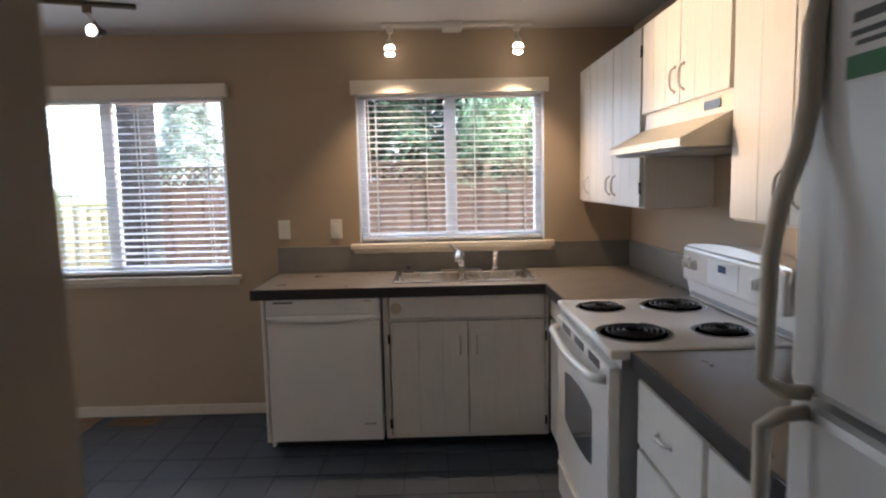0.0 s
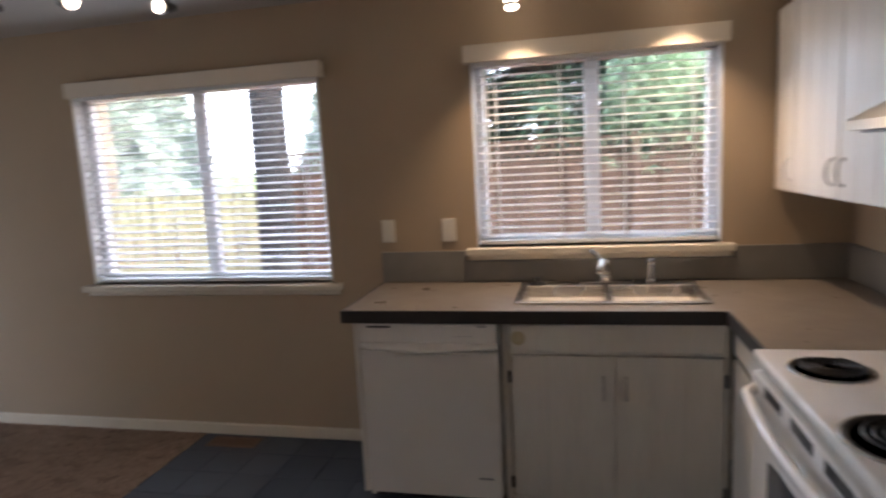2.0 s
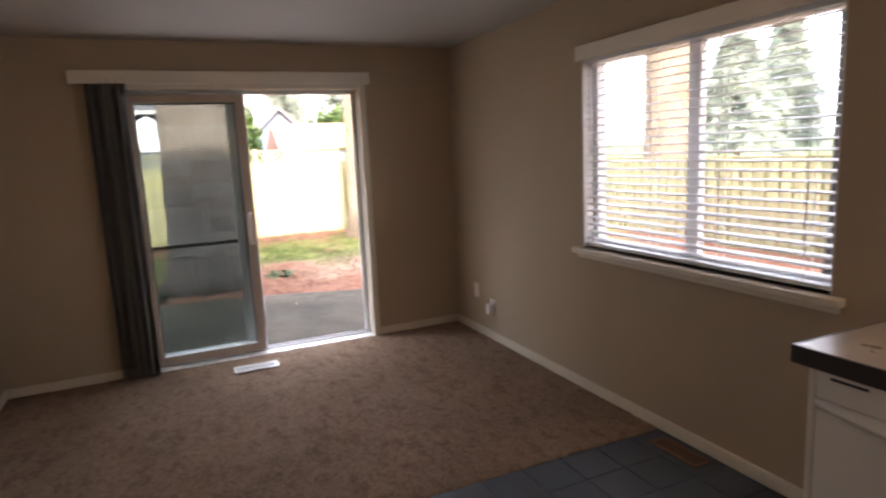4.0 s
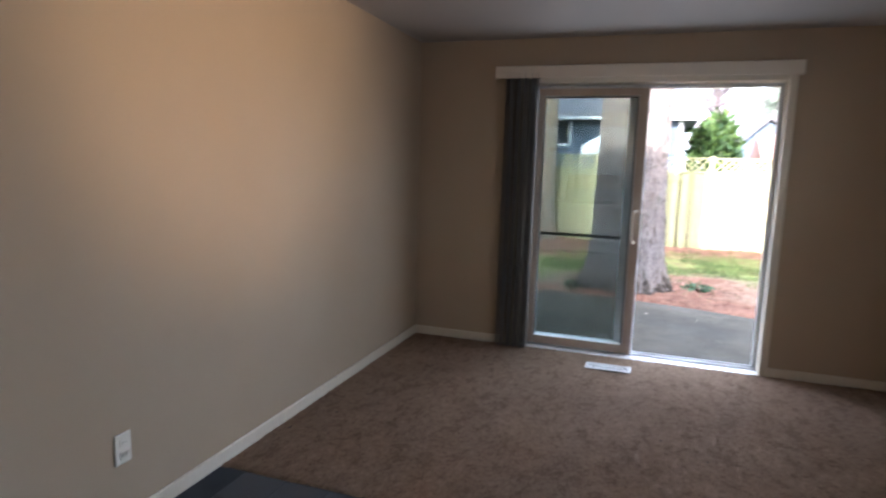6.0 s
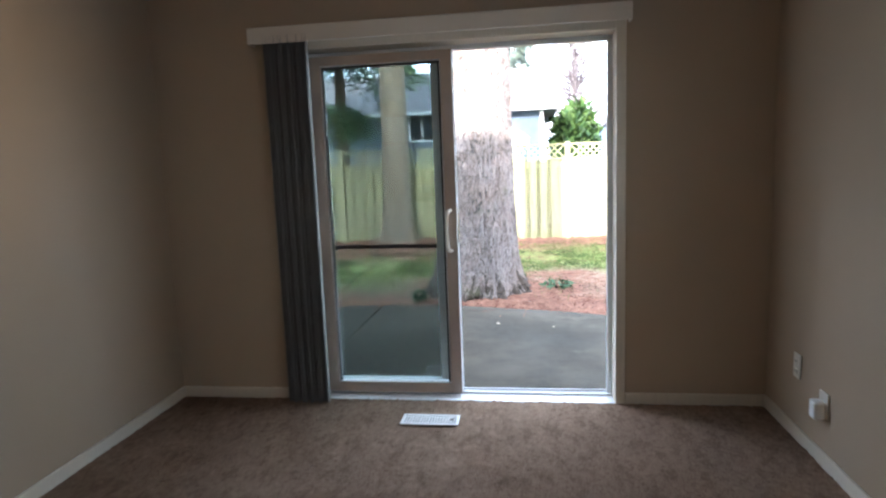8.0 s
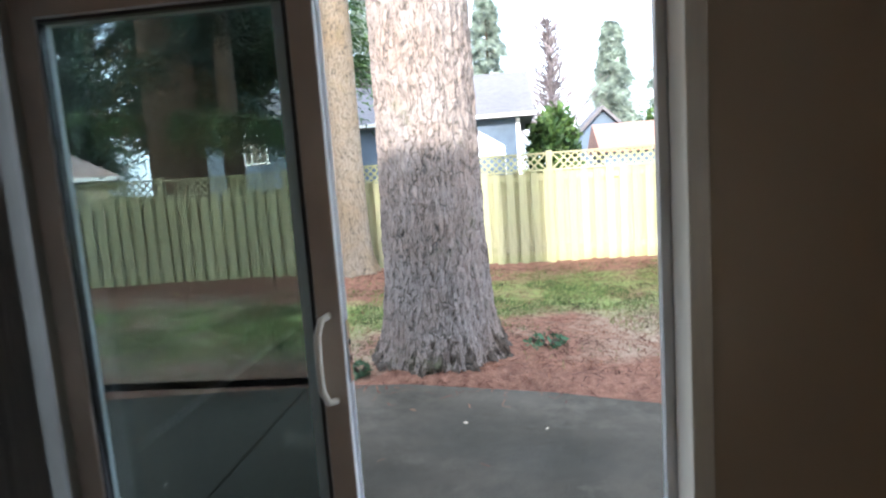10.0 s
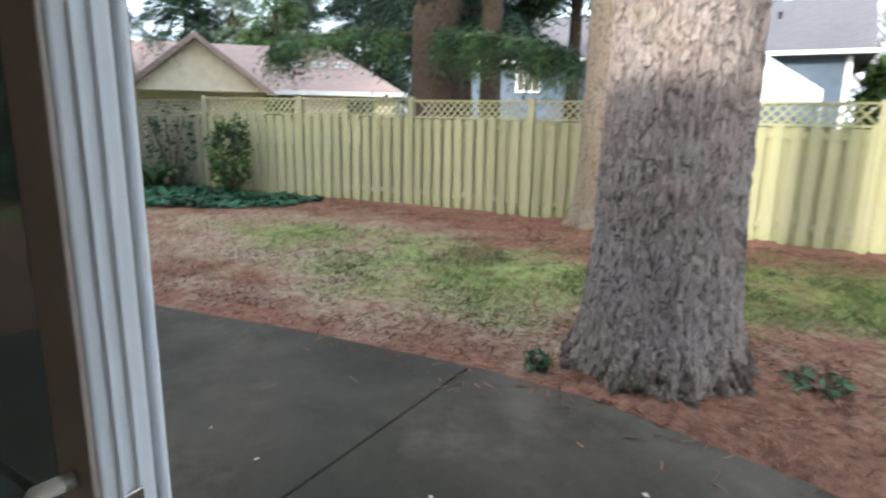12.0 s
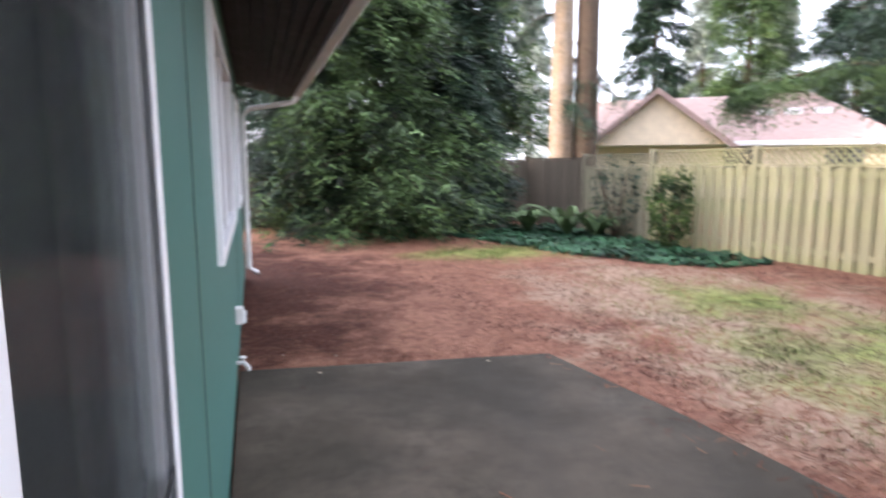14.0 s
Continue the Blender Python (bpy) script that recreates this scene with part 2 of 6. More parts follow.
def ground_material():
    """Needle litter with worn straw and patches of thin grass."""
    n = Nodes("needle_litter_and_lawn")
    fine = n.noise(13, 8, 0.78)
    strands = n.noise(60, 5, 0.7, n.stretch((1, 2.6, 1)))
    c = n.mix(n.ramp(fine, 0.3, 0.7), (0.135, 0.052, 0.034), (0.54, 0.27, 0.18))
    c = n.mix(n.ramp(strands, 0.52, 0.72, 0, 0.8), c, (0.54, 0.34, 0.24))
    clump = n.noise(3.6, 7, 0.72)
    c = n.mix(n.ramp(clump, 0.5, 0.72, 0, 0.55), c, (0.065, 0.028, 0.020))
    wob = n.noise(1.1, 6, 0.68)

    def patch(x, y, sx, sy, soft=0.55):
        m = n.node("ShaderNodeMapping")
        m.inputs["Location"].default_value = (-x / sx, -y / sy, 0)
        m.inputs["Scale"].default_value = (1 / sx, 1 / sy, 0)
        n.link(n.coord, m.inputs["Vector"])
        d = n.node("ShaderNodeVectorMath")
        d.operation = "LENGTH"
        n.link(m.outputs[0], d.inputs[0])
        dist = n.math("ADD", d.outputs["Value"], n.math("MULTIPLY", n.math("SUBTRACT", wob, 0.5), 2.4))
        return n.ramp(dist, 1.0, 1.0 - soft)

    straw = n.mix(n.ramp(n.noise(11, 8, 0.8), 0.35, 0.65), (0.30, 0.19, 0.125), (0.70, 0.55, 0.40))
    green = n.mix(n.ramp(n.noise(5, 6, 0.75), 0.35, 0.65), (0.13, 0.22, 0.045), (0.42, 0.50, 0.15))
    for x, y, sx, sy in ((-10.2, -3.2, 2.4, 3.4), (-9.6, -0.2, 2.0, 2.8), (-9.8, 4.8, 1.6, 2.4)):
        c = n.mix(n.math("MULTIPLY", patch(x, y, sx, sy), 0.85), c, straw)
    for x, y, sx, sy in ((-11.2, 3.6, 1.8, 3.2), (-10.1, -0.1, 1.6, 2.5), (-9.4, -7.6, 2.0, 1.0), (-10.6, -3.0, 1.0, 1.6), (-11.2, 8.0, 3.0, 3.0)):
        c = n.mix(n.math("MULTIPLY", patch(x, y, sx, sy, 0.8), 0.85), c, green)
    # dark red litter by the house, with the shade there put into its colour
    shaded_litter = n.mix(n.ramp(n.noise(16, 8, 0.78), 0.3, 0.7), (0.022, 0.010, 0.008), (0.16, 0.062, 0.042))
    c = n.mix(n.math("MULTIPLY", patch(-5.0, -5.6, 2.6, 4.8, 0.5), 0.97), c, shaded_litter)
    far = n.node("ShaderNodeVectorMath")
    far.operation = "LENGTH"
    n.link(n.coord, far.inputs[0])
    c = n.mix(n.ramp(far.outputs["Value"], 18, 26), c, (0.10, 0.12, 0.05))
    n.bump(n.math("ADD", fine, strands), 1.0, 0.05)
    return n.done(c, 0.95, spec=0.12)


def siding_material():
    n = Nodes("green_siding")
    grain = n.noise(16, 6, 0.65, n.stretch((8, 8, 0.3)))
    c = n.mix(n.ramp(grain, 0.3, 0.7), (0.035, 0.125, 0.105), (0.055, 0.17, 0.145))
    c = n.mix(n.ramp(n.noise(1.4, 4), 0.45, 0.7, 0, 0.4), c, (0.05, 0.14, 0.125))
    n.bump(grain, 0.4, 0.004)
    return n.done(c, 0.55)


def roof_material(name, color):
    n = Nodes(name)
    row = n.noise(3.0, 4, vector=n.stretch((1, 1, 8)))
    c = n.mix(n.ramp(row, 0.35, 0.65), tuple(k * 0.7 for k in color), color)
    c = n.mix(n.ramp(n.noise(18, 4), 0.4, 0.7, 0, 0.5), c, tuple(k * 1.3 for k in color))
    n.bump(n.noise(30, 3), 0.5, 0.02)
    return n.done(c, 0.9)


M_WALL = wall_paint("tan_wall_paint", (0.40, 0.315, 0.225))
M_CEIL = wall_paint("ceiling_paint", (0.42, 0.39, 0.36))
M_TRIM = wood_paint("cream_trim_paint", (0.66, 0.60, 0.50))
M_CAB = wood_paint("white_cabinet_paint", (0.74, 0.71, 0.66))
M_VINYL = surface("white_vinyl", (0.78, 0.79, 0.80), 0.35, vary=0.04, bump=0.03)
M_SLAT = surface("blind_slat", (0.74, 0.75, 0.76), 0.45, vary=0.05, per=0.08, bump=0.03)
M_VALANCE = surface("blind_valance", (0.70, 0.64, 0.55), 0.5, vary=0.05, bump=0.05)
M_CORD = surface("blind_cord", (0.7, 0.7, 0.68), 0.8)
M_APPL = surface("white_enamel", (0.78, 0.76, 0.73), 0.22, vary=0.03, bump=0.03, grain=120)
M_FRIDGE = surface("fridge_enamel", (0.72, 0.72, 0.72), 0.33, vary=0.04, bump=0.25, grain=260, depth=0.001)
M_GREYPL = surface("grey_plastic", (0.30, 0.30, 0.31), 0.45)
M_DARKPL = surface("dark_plastic", (0.02, 0.02, 0.022), 0.35)
M_GLASSDK = surface("oven_glass", (0.10, 0.105, 0.115), 0.12, vary=0.05, bump=0.0)
M_TOP = surface("grey_laminate", (0.20, 0.172, 0.145), 0.30, vary=0.12, scale=5, grain=140, bump=0.05)
M_SPLASH = surface("grey_backsplash", (0.20, 0.195, 0.185), 0.42, vary=0.10, scale=6, grain=140, bump=0.05)
M_EDGE = surface("dark_counter_edge", (0.030, 0.026, 0.024), 0.45, vary=0.2)
M_STEEL = surface("brushed_steel", (0.66, 0.63, 0.59), 0.2, 1.0, vary=0.08, grain=200, bump=0.05)
M_BOWL = surface("sink_bowl_steel", (0.50, 0.47, 0.43), 0.27, 1.0, vary=0.15, grain=200, bump=0.08)
M_CHROME = surface("chrome", (0.55, 0.54, 0.53), 0.08, 1.0, vary=0.05, bump=0.0)
M_PEWTER = surface("pewter_handle", (0.56, 0.54, 0.51), 0.30, 1.0, vary=0.15)
M_BLACK = surface("black_metal", (0.012, 0.012, 0.013), 0.12, vary=0.2)
M_COIL = surface("burner_coil", (0.010, 0.010, 0.010), 0.3, 0.4, vary=0.3)
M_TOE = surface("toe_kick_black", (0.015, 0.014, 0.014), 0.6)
M_PLATE = surface("switch_plate", (0.72, 0.69, 0.62), 0.4, vary=0.04, bump=0.02)
M_GROUT = surface("dark_grout", (0.036, 0.044, 0.056), 0.9, vary=0.3)
M_HOOD = surface("almond_hood_enamel", (0.74, 0.68, 0.57), 0.32, vary=0.04, bump=0.04)
M_TRACK = surface("track_white", (0.66, 0.63, 0.58), 0.4, vary=0.05)
M_TRACKDK = surface("track_bronze", (0.10, 0.08, 0.065), 0.4, 0.4)
M_BULB = emitter("lamp_bulb", (1.0, 0.80, 0.55), 1.2)
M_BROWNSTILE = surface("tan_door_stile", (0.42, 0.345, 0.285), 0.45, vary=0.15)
M_VBLIND = surface("vertical_blind", (0.22, 0.21, 0.20), 0.7, vary=0.08, per=0.15)
M_SCREEN = see_through("insect_screen", 0.2, (0.88, 0.89, 0.89), 0.8)
M_GLASS = glass_material("window_glass", (0.985, 0.99, 0.99))
M_GLASSDOOR = glass_material("door_glass", (0.82, 0.86, 0.855))
M_CARPET = carpet_material()
M_SLATE = slate_material()
M_VENT = surface("white_vent_metal", (0.72, 0.71, 0.70), 0.35, vary=0.05)
M_VENTBR = surface("brown_vent_metal", (0.15, 0.085, 0.05), 0.5, vary=0.2)
M_CONC = concrete_material()
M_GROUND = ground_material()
M_SIDING = siding_material()
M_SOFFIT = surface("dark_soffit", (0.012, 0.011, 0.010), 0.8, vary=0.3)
M_ROOF = roof_material("brown_shingle", (0.10, 0.085, 0.08))
M_ROOFRED = roof_material("red_shingle", (0.26, 0.135, 0.105))
M_ROOFTAN = roof_material("faded_brown_shingle", (0.27, 0.19, 0.165))
M_ROOFGREY = roof_material("grey_shingle", (0.115, 0.105, 0.11))
M_GUTTER = surface("white_gutter", (0.62, 0.62, 0.60), 0.45, vary=0.1)
M_FENCE = weathered_board("yellowed_fence_board", (0.28, 0.255, 0.155), (0.42, 0.385, 0.24), (0.31, 0.325, 0.14))
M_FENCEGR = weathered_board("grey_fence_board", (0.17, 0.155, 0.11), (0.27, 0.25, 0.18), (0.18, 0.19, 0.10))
# weathered boards, darkened in colour for the shade behind the cedar
M_FENCEDK = weathered_board("shaded_fence_board", (0.075, 0.062, 0.046), (0.13, 0.11, 0.082))
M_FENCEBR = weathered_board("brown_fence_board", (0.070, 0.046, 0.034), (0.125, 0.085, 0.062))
M_BARK = bark_material("fir_bark", (0.34, 0.285, 0.255), (0.95, 0.85, 0.78), (0.17, 0.18, 0.10), 31.0)
M_BARKBR = bark_material("brown_bark", (0.33, 0.27, 0.21), (0.9, 0.8, 0.65), (0.19, 0.16, 0.07))
# near-black colour carries the shade on the trunk outside the wide window
M_BARKSH = bark_material("shaded_bark", (0.035, 0.034, 0.035), (0.9, 0.9, 0.9), (0.03, 0.035, 0.03))
M_BARKROOT = bark_material("dark_root_bark", (0.16, 0.13, 0.108), (0.9, 0.82, 0.75), (0.09, 0.10, 0.045))
M_BARKDK = bark_material("dark_bark", (0.10, 0.075, 0.055), (0.9, 0.85, 0.8), (0.06, 0.07, 0.04))
M_NEEDLE = leaf_material("fir_needles", (0.045, 0.095, 0.035), (0.15, 0.23, 0.085))
M_NEEDLEBL = leaf_material("dark_fir_needles", (0.016, 0.038, 0.026), (0.055, 0.095, 0.055))
M_CEDAR = leaf_material("cedar_sprays", (0.006, 0.018, 0.009), (0.19, 0.31, 0.115))
# pale green sprays, with sunlight on them added into the colour
M_PALE = leaf_material("sunlit_pale_sprays", (0.22, 0.37, 0.23), (0.48, 0.64, 0.46))
M_HEDGE = leaf_material("hedge_leaves", (0.035, 0.075, 0.022), (0.12, 0.18, 0.05))
M_IVY = leaf_material("ivy_leaves", (0.022, 0.075, 0.038), (0.06, 0.16, 0.075))
M_FERN = leaf_material("fern_fronds", (0.06, 0.12, 0.045), (0.16, 0.24, 0.10))
M_BARE = leaf_material("bare_twigs", (0.22, 0.18, 0.19), (0.34, 0.29, 0.29), 0.9)
# the haze of distance is put into this pale needle colour
M_FARTREE = leaf_material("hazed_needles", (0.27, 0.33, 0.29), (0.46, 0.52, 0.42), 0.9)
M_WEED = leaf_material("weed_leaves", (0.10, 0.18, 0.09), (0.21, 0.32, 0.19), 0.8)
M_GRASS = leaf_material("grass_blades", (0.10, 0.16, 0.04), (0.27, 0.32, 0.10), 0.7)
M_TWIG = leaf_material("fallen_needles", (0.085, 0.03, 0.018), (0.30, 0.14, 0.08), 0.9)
M_BLUEWALL = surface("grey_blue_siding", (0.075, 0.105, 0.15), 0.7, vary=0.1)
M_CREAM = surface("cream_stucco", (0.62, 0.52, 0.38), 0.8, vary=0.1)
M_TENT = surface("white_tent_cloth", (0.82, 0.83, 0.85), 0.7, vary=0.05)
M_WINDARK = surface("dark_window_pane", (0.03, 0.035, 0.04), 0.08, vary=0.2, bump=0.0)
M_LABELW = surface("label_paper", (0.75, 0.75, 0.73), 0.6, vary=0.03)
M_LABELG = surface("label_green", (0.02, 0.16, 0.05), 0.55, vary=0.05)
M_LABELK = surface("label_ink", (0.10, 0.10, 0.10), 0.6)
M_SCREENLCD = surface("range_display", (0.05, 0.09, 0.20), 0.2, vary=0.1)
M_RUBBER = surface("black_rubber", (0.012, 0.012, 0.012), 0.7)

# ---- building helpers ----
ORIGIN = {}


def thing(name, at, label, category, group="", kind=""):
    ob = new(name)
    ob.empty_display_size = 0.05
    ob.location = at
    ORIGIN[ob.name] = Vector(at)
    return tagged(ob, label, category, group, kind)


def part(name, bm, material, parent=None, label="", smooth=False, origin=None):
    """Links a bmesh, drawn in the world's metres, as one mesh object under a thing or a part."""
    at = ORIGIN[parent.name] if parent else Vector(origin or (0, 0, 0))
    if at.length:
        bmesh.ops.translate(bm, verts=bm.verts, vec=-at)
    bmesh.ops.recalc_face_normals(bm, faces=bm.faces)
    me = bpy.data.meshes.new(name)
    bm.to_mesh(me)
    bm.free()
    me.materials.append(material)
    if smooth:
        for p in me.polygons:
            p.use_smooth = True
    ob = new(name, me)
    ORIGIN[ob.name] = at
    if parent:
        ob.parent = parent
    else:
        ob.location = at
    return tagged(ob, label)


def structure(name, bm, material, label, category, smooth=False):
    ob = part(name, bm, material, None, label, smooth)
    return tagged(ob, "", category, "", "structure")


def raw_part(name, verts, faces, material, parent=None, label="", smooth=False):
    me = bpy.data.meshes.new(name)
    at = ORIGIN[parent.name] if parent else Vector((0, 0, 0))
    me.from_pydata([(v[0] - at.x, v[1] - at.y, v[2] - at.z) for v in verts], [], faces)
    me.materials.append(material)
    if smooth:
        for p in me.polygons:
            p.use_smooth = True
    ob = new(name, me)
    ORIGIN[ob.name] = at
    if parent:
        ob.parent = parent
    return tagged(ob, label)


def shared(name, mesh, at, parent, turn=(0, 0, 0)):
    """One more piece on the same mesh, at a place in the world."""
    ob = new(name, mesh)
    ob.parent = parent
    ob.location = Vector(at) - ORIGIN[parent.name]
    ob.rotation_euler = turn
    return ob


def box(bm, x0, x1, y0, y1, z0, z1, bevel=0.0):
    vs = [bm.verts.new((x, y, z)) for x in (x0, x1) for y in (y0, y1) for z in (z0, z1)]
    fs = [bm.faces.new([vs[i] for i in f]) for f in ((0, 1, 3, 2), (4, 6, 7, 5), (0, 4, 5, 1), (2, 3, 7, 6), (0, 2, 6, 4), (1, 5, 7, 3))]
    if bevel:
        bmesh.ops.bevel(bm, geom=list({e for f in fs for e in f.edges}), offset=bevel, segments=2, profile=0.5, affect="EDGES")
    return bm


def boxes(*sizes, bevel=0.0):
    bm = bmesh.new()
    for s in sizes:
        box(bm, *s, bevel=bevel)
    return bm


def rod(bm, a, b, r0, r1=None, seg=12, cap=True):
    a, b = Vector(a), Vector(b)
    r1 = r0 if r1 is None else r1
    u = (b - a).normalized()
    s = u.orthogonal().normalized()
    w = u.cross(s)
    rings = []
    for p, r in ((a, r0), (b, r1)):
        rings.append([bm.verts.new(p + r * (math.cos(k) * s + math.sin(k) * w)) for k in (2 * math.pi * i / seg for i in range(seg))])
    for i in range(seg):
        j = (i + 1) % seg
        bm.faces.new((rings[0][i], rings[0][j], rings[1][j], rings[1][i]))
    if cap:
        bm.faces.new(rings[0][::-1])
        bm.faces.new(rings[1])
    return bm


def tube(bm, pts, r, seg=8):
    """A bent rod through the points."""
    pts = [Vector(p) for p in pts]
    rings = []
    side = None
    for i, p in enumerate(pts):
        d = (pts[min(i + 1, len(pts) - 1)] - pts[max(i - 1, 0)]).normalized()
        side = d.orthogonal().normalized() if side is None else (side - d * side.dot(d)).normalized()
        w = d.cross(side)
        rr = r[i] if isinstance(r, (list, tuple)) else r
        rings.append([bm.verts.new(p + rr * (math.cos(k) * side + math.sin(k) * w)) for k in (2 * math.pi * j / seg for j in range(seg))])
    for a, b in zip(rings, rings[1:]):
        for i in range(seg):
            j = (i + 1) % seg
            bm.faces.new((a[i], a[j], b[j], b[i]))
    bm.faces.new(rings[0][::-1])
    bm.faces.new(rings[-1])
    return bm


def lathe(bm, at, axis, profile, seg=20):
    """A turned shape: radii and heights along the axis from at."""
    at, u = Vector(at), Vector(axis).normalized()
    s = u.orthogonal().normalized()
    w = u.cross(s)
    rings = []
    for r, h in profile:
        r = max(r, 0.0004)
        rings.append([bm.verts.new(at + h * u + r * (math.cos(k) * s + math.sin(k) * w)) for k in (2 * math.pi * i / seg for i in range(seg))])
    for a, b in zip(rings, rings[1:]):
        for i in range(seg):
            j = (i + 1) % seg
            bm.faces.new((a[i], a[j], b[j], b[i]))
    bm.faces.new(rings[0][::-1])
    bm.faces.new(rings[-1])
    return bm


def prism(bm, outline, axis, a, b):
    """An outline in two axes, drawn out along the third from a to b."""
    def at(p, q):
        v = list(p)
        v.insert(axis, q)
        return bm.verts.new(v)
    one, two = [at(p, a) for p in outline], [at(p, b) for p in outline]
    n = len(outline)
    for i in range(n):
        bm.faces.new((one[i], one[(i + 1) % n], two[(i + 1) % n], two[i]))
    bm.faces.new(one[::-1])
    bm.faces.new(two)
    return bm


# ---- plan: the house stands north along y, its rear wall faces west ----
XW, XE, YS, YN, ZC = -4.80, 0.88, 0.585, 3.90, 2.335
XO = -4.97                     # outer face of the west wall
KWIN = (-0.775, 0.345, 1.085, 2.00)     # x0, x1, z0, z1 of the window over the sink
DWIN = (-3.03, -1.56, 0.915, 2.00)
DOOR = (1.43, 3.125, 0.0, 2.015)         # y0, y1, z0, z1 of the sliding door's opening
HALL = -3.4
FZ = 0.035                     # the floor indoors


def wall_x(name, y0, y1, x0, x1, holes, label, z1=ZC, mat=None):
    """A wall along x with openings (x0, x1, z0, z1)."""
    bm = bmesh.new()
    at = x0
    for a, b, lo, hi in sorted(holes):
        box(bm, at, a, y0, y1, -0.02, z1)
        if lo > 0:
            box(bm, a, b, y0, y1, -0.02, lo)
        box(bm, a, b, y0, y1, hi, z1)
        at = b
    box(bm, at, x1, y0, y1, -0.02, z1)
    return structure(name, bm, mat or M_WALL, label, "wall")


def wall_y(name, x0, x1, y0, y1, holes, label, z0=-0.02, z1=ZC, mat=None):
    bm = bmesh.new()
    at = y0
    for a, b, lo, hi in sorted(holes):
        box(bm, x0, x1, at, a, z0, z1)
        if lo > z0 + 0.03:
            box(bm, x0, x1, a, b, z0, lo)
        box(bm, x0, x1, a, b, hi, z1)
        at = b
    box(bm, x0, x1, at, y1, z0, z1)
    return structure(name, bm, mat or M_WALL, label, "wall")


wall_x("wall_north", YN, YN + 0.16, XW, XE + 0.12, [KWIN, DWIN], "tan painted wall with two windows")
wall_y("wall_west", -4.93, XW, -3.5, 4.06, [(DOOR[0] - 0.05, DOOR[1] + 0.05, 0.0, DOOR[3] + 0.05)], "tan painted wall around the sliding patio door")
wall_x("wall_south", YS - 0.13, YS, XW, -0.545, [], "tan painted wall beside the carpet")
wall_y("wall_east", XE, XE + 0.12, HALL, YN, [], "tan painted wall behind stove and cabinets")
wall_y("wall_hall_west", -0.675, -0.545, HALL, YS - 0.13, [], "tan painted wall of the hallway")
wall_x("wall_hall_south", HALL - 0.12, HALL, -0.675, XE + 0.12, [], "tan painted wall that ends the hallway")
structure("ceiling", boxes((XW - 0.13, XE + 0.12, HALL - 0.12, YN + 0.16, ZC, ZC + 0.14)), M_CEIL, "off-white painted ceiling", "ceiling")
structure("floor", boxes((XW - 0.13, XE + 0.12, HALL - 0.12, YN + 0.16, -0.12, FZ - 0.004)), M_GROUT, "dark grout bed under the slate tiles", "floor")

# carpet with an uneven pile
cx0, cx1, cy0, cy1 = XW, -2.405, YS, YN
nx, ny = 150, 208
rng = np.random.default_rng(3)
zz = rng.normal(FZ + 0.004, 0.0028, (nx + 1, ny + 1))
zz += np.array([[0.004 * noise.noise((i * 0.13, j * 0.13, 0)) for j in range(ny + 1)] for i in range(nx + 1)])
verts = [(cx0 + (cx1 - cx0) * i / nx, cy0 + (cy1 - cy0) * j / ny, float(zz[i, j])) for i in range(nx + 1) for j in range(ny + 1)]
verts = [(x + (0.012 * noise.noise((y * 9, 0, 1)) if abs(x - cx1) < 1e-6 else 0), y, z if abs(x - cx1) > 1e-6 else FZ - 0.012) for x, y, z in verts]
faces = [(i * (ny + 1) + j, (i + 1) * (ny + 1) + j, (i + 1) * (ny + 1) + j + 1, i * (ny + 1) + j + 1) for i in range(nx) for j in range(ny)]
tagged(raw_part("carpet", verts, faces, M_CARPET, None, "worn brown cut-pile carpet on the floor", True), "", "carpet", "", "structure")


def baseboard(name, *sizes):
    structure(name, boxes(*sizes, bevel=0.006), M_TRIM, "cream painted wooden baseboard", "baseboard")


baseboard("baseboard_north", (XW, -1.235, YN - 0.014, YN, FZ, FZ + 0.068))
baseboard("baseboard_south", (XW, -0.545, YS, YS + 0.014, FZ, FZ + 0.068))
baseboard("baseboard_west_a", (XW, XW + 0.014, YS + 0.014, DOOR[0] - 0.05, FZ, FZ + 0.068))
baseboard("baseboard_west_b", (XW, XW + 0.014, DOOR[1] + 0.05, YN - 0.014, FZ, FZ + 0.068))

# white lining around the door opening
structure("trim_door", boxes((-4.93, XW + 0.012, DOOR[0] - 0.05, DOOR[0], 0, DOOR[3] + 0.05), (-4.93, XW + 0.012, DOOR[1], DOOR[1] + 0.05, 0, DOOR[3] + 0.05),
          (-4.93, XW + 0.012, DOOR[0], DOOR[1], DOOR[3], DOOR[3] + 0.05), bevel=0.004), M_TRIM, "cream painted lining of the patio door", "trim")

# ---- outside of the house ----
SOUTH_END = -6.2
W1, W2 = (-2.65, -0.32, 1.045, 2.12), (-5.55, -4.1, 1.04, 2.12)
wall_y("wall_west_outer", XO, -4.935, SOUTH_END, 4.30, [(DOOR[0] - 0.045, DOOR[1] + 0.045, -0.05, DOOR[3] + 0.045), W1, W2], "green painted grooved wooden siding", -0.05, 2.5, M_SIDING)
structure("foundation", boxes((-4.955, -4.90, SOUTH_END, DOOR[0] - 0.05, -0.3, -0.05), (-4.955, -4.90, DOOR[1] + 0.05, 4.3, -0.3, -0.05), (-4.955, -4.9, DOOR[0] - 0.05, DOOR[1] + 0.05, -0.3, -0.12)), M_CONC, "grey concrete foundation under the siding", "foundation")
structure("wall_house_south", boxes((XO + 0.01, 3.5, SOUTH_END - 0.1, SOUTH_END, -0.2, 2.5)), M_SIDING, "green siding on the end of the house", "wall")
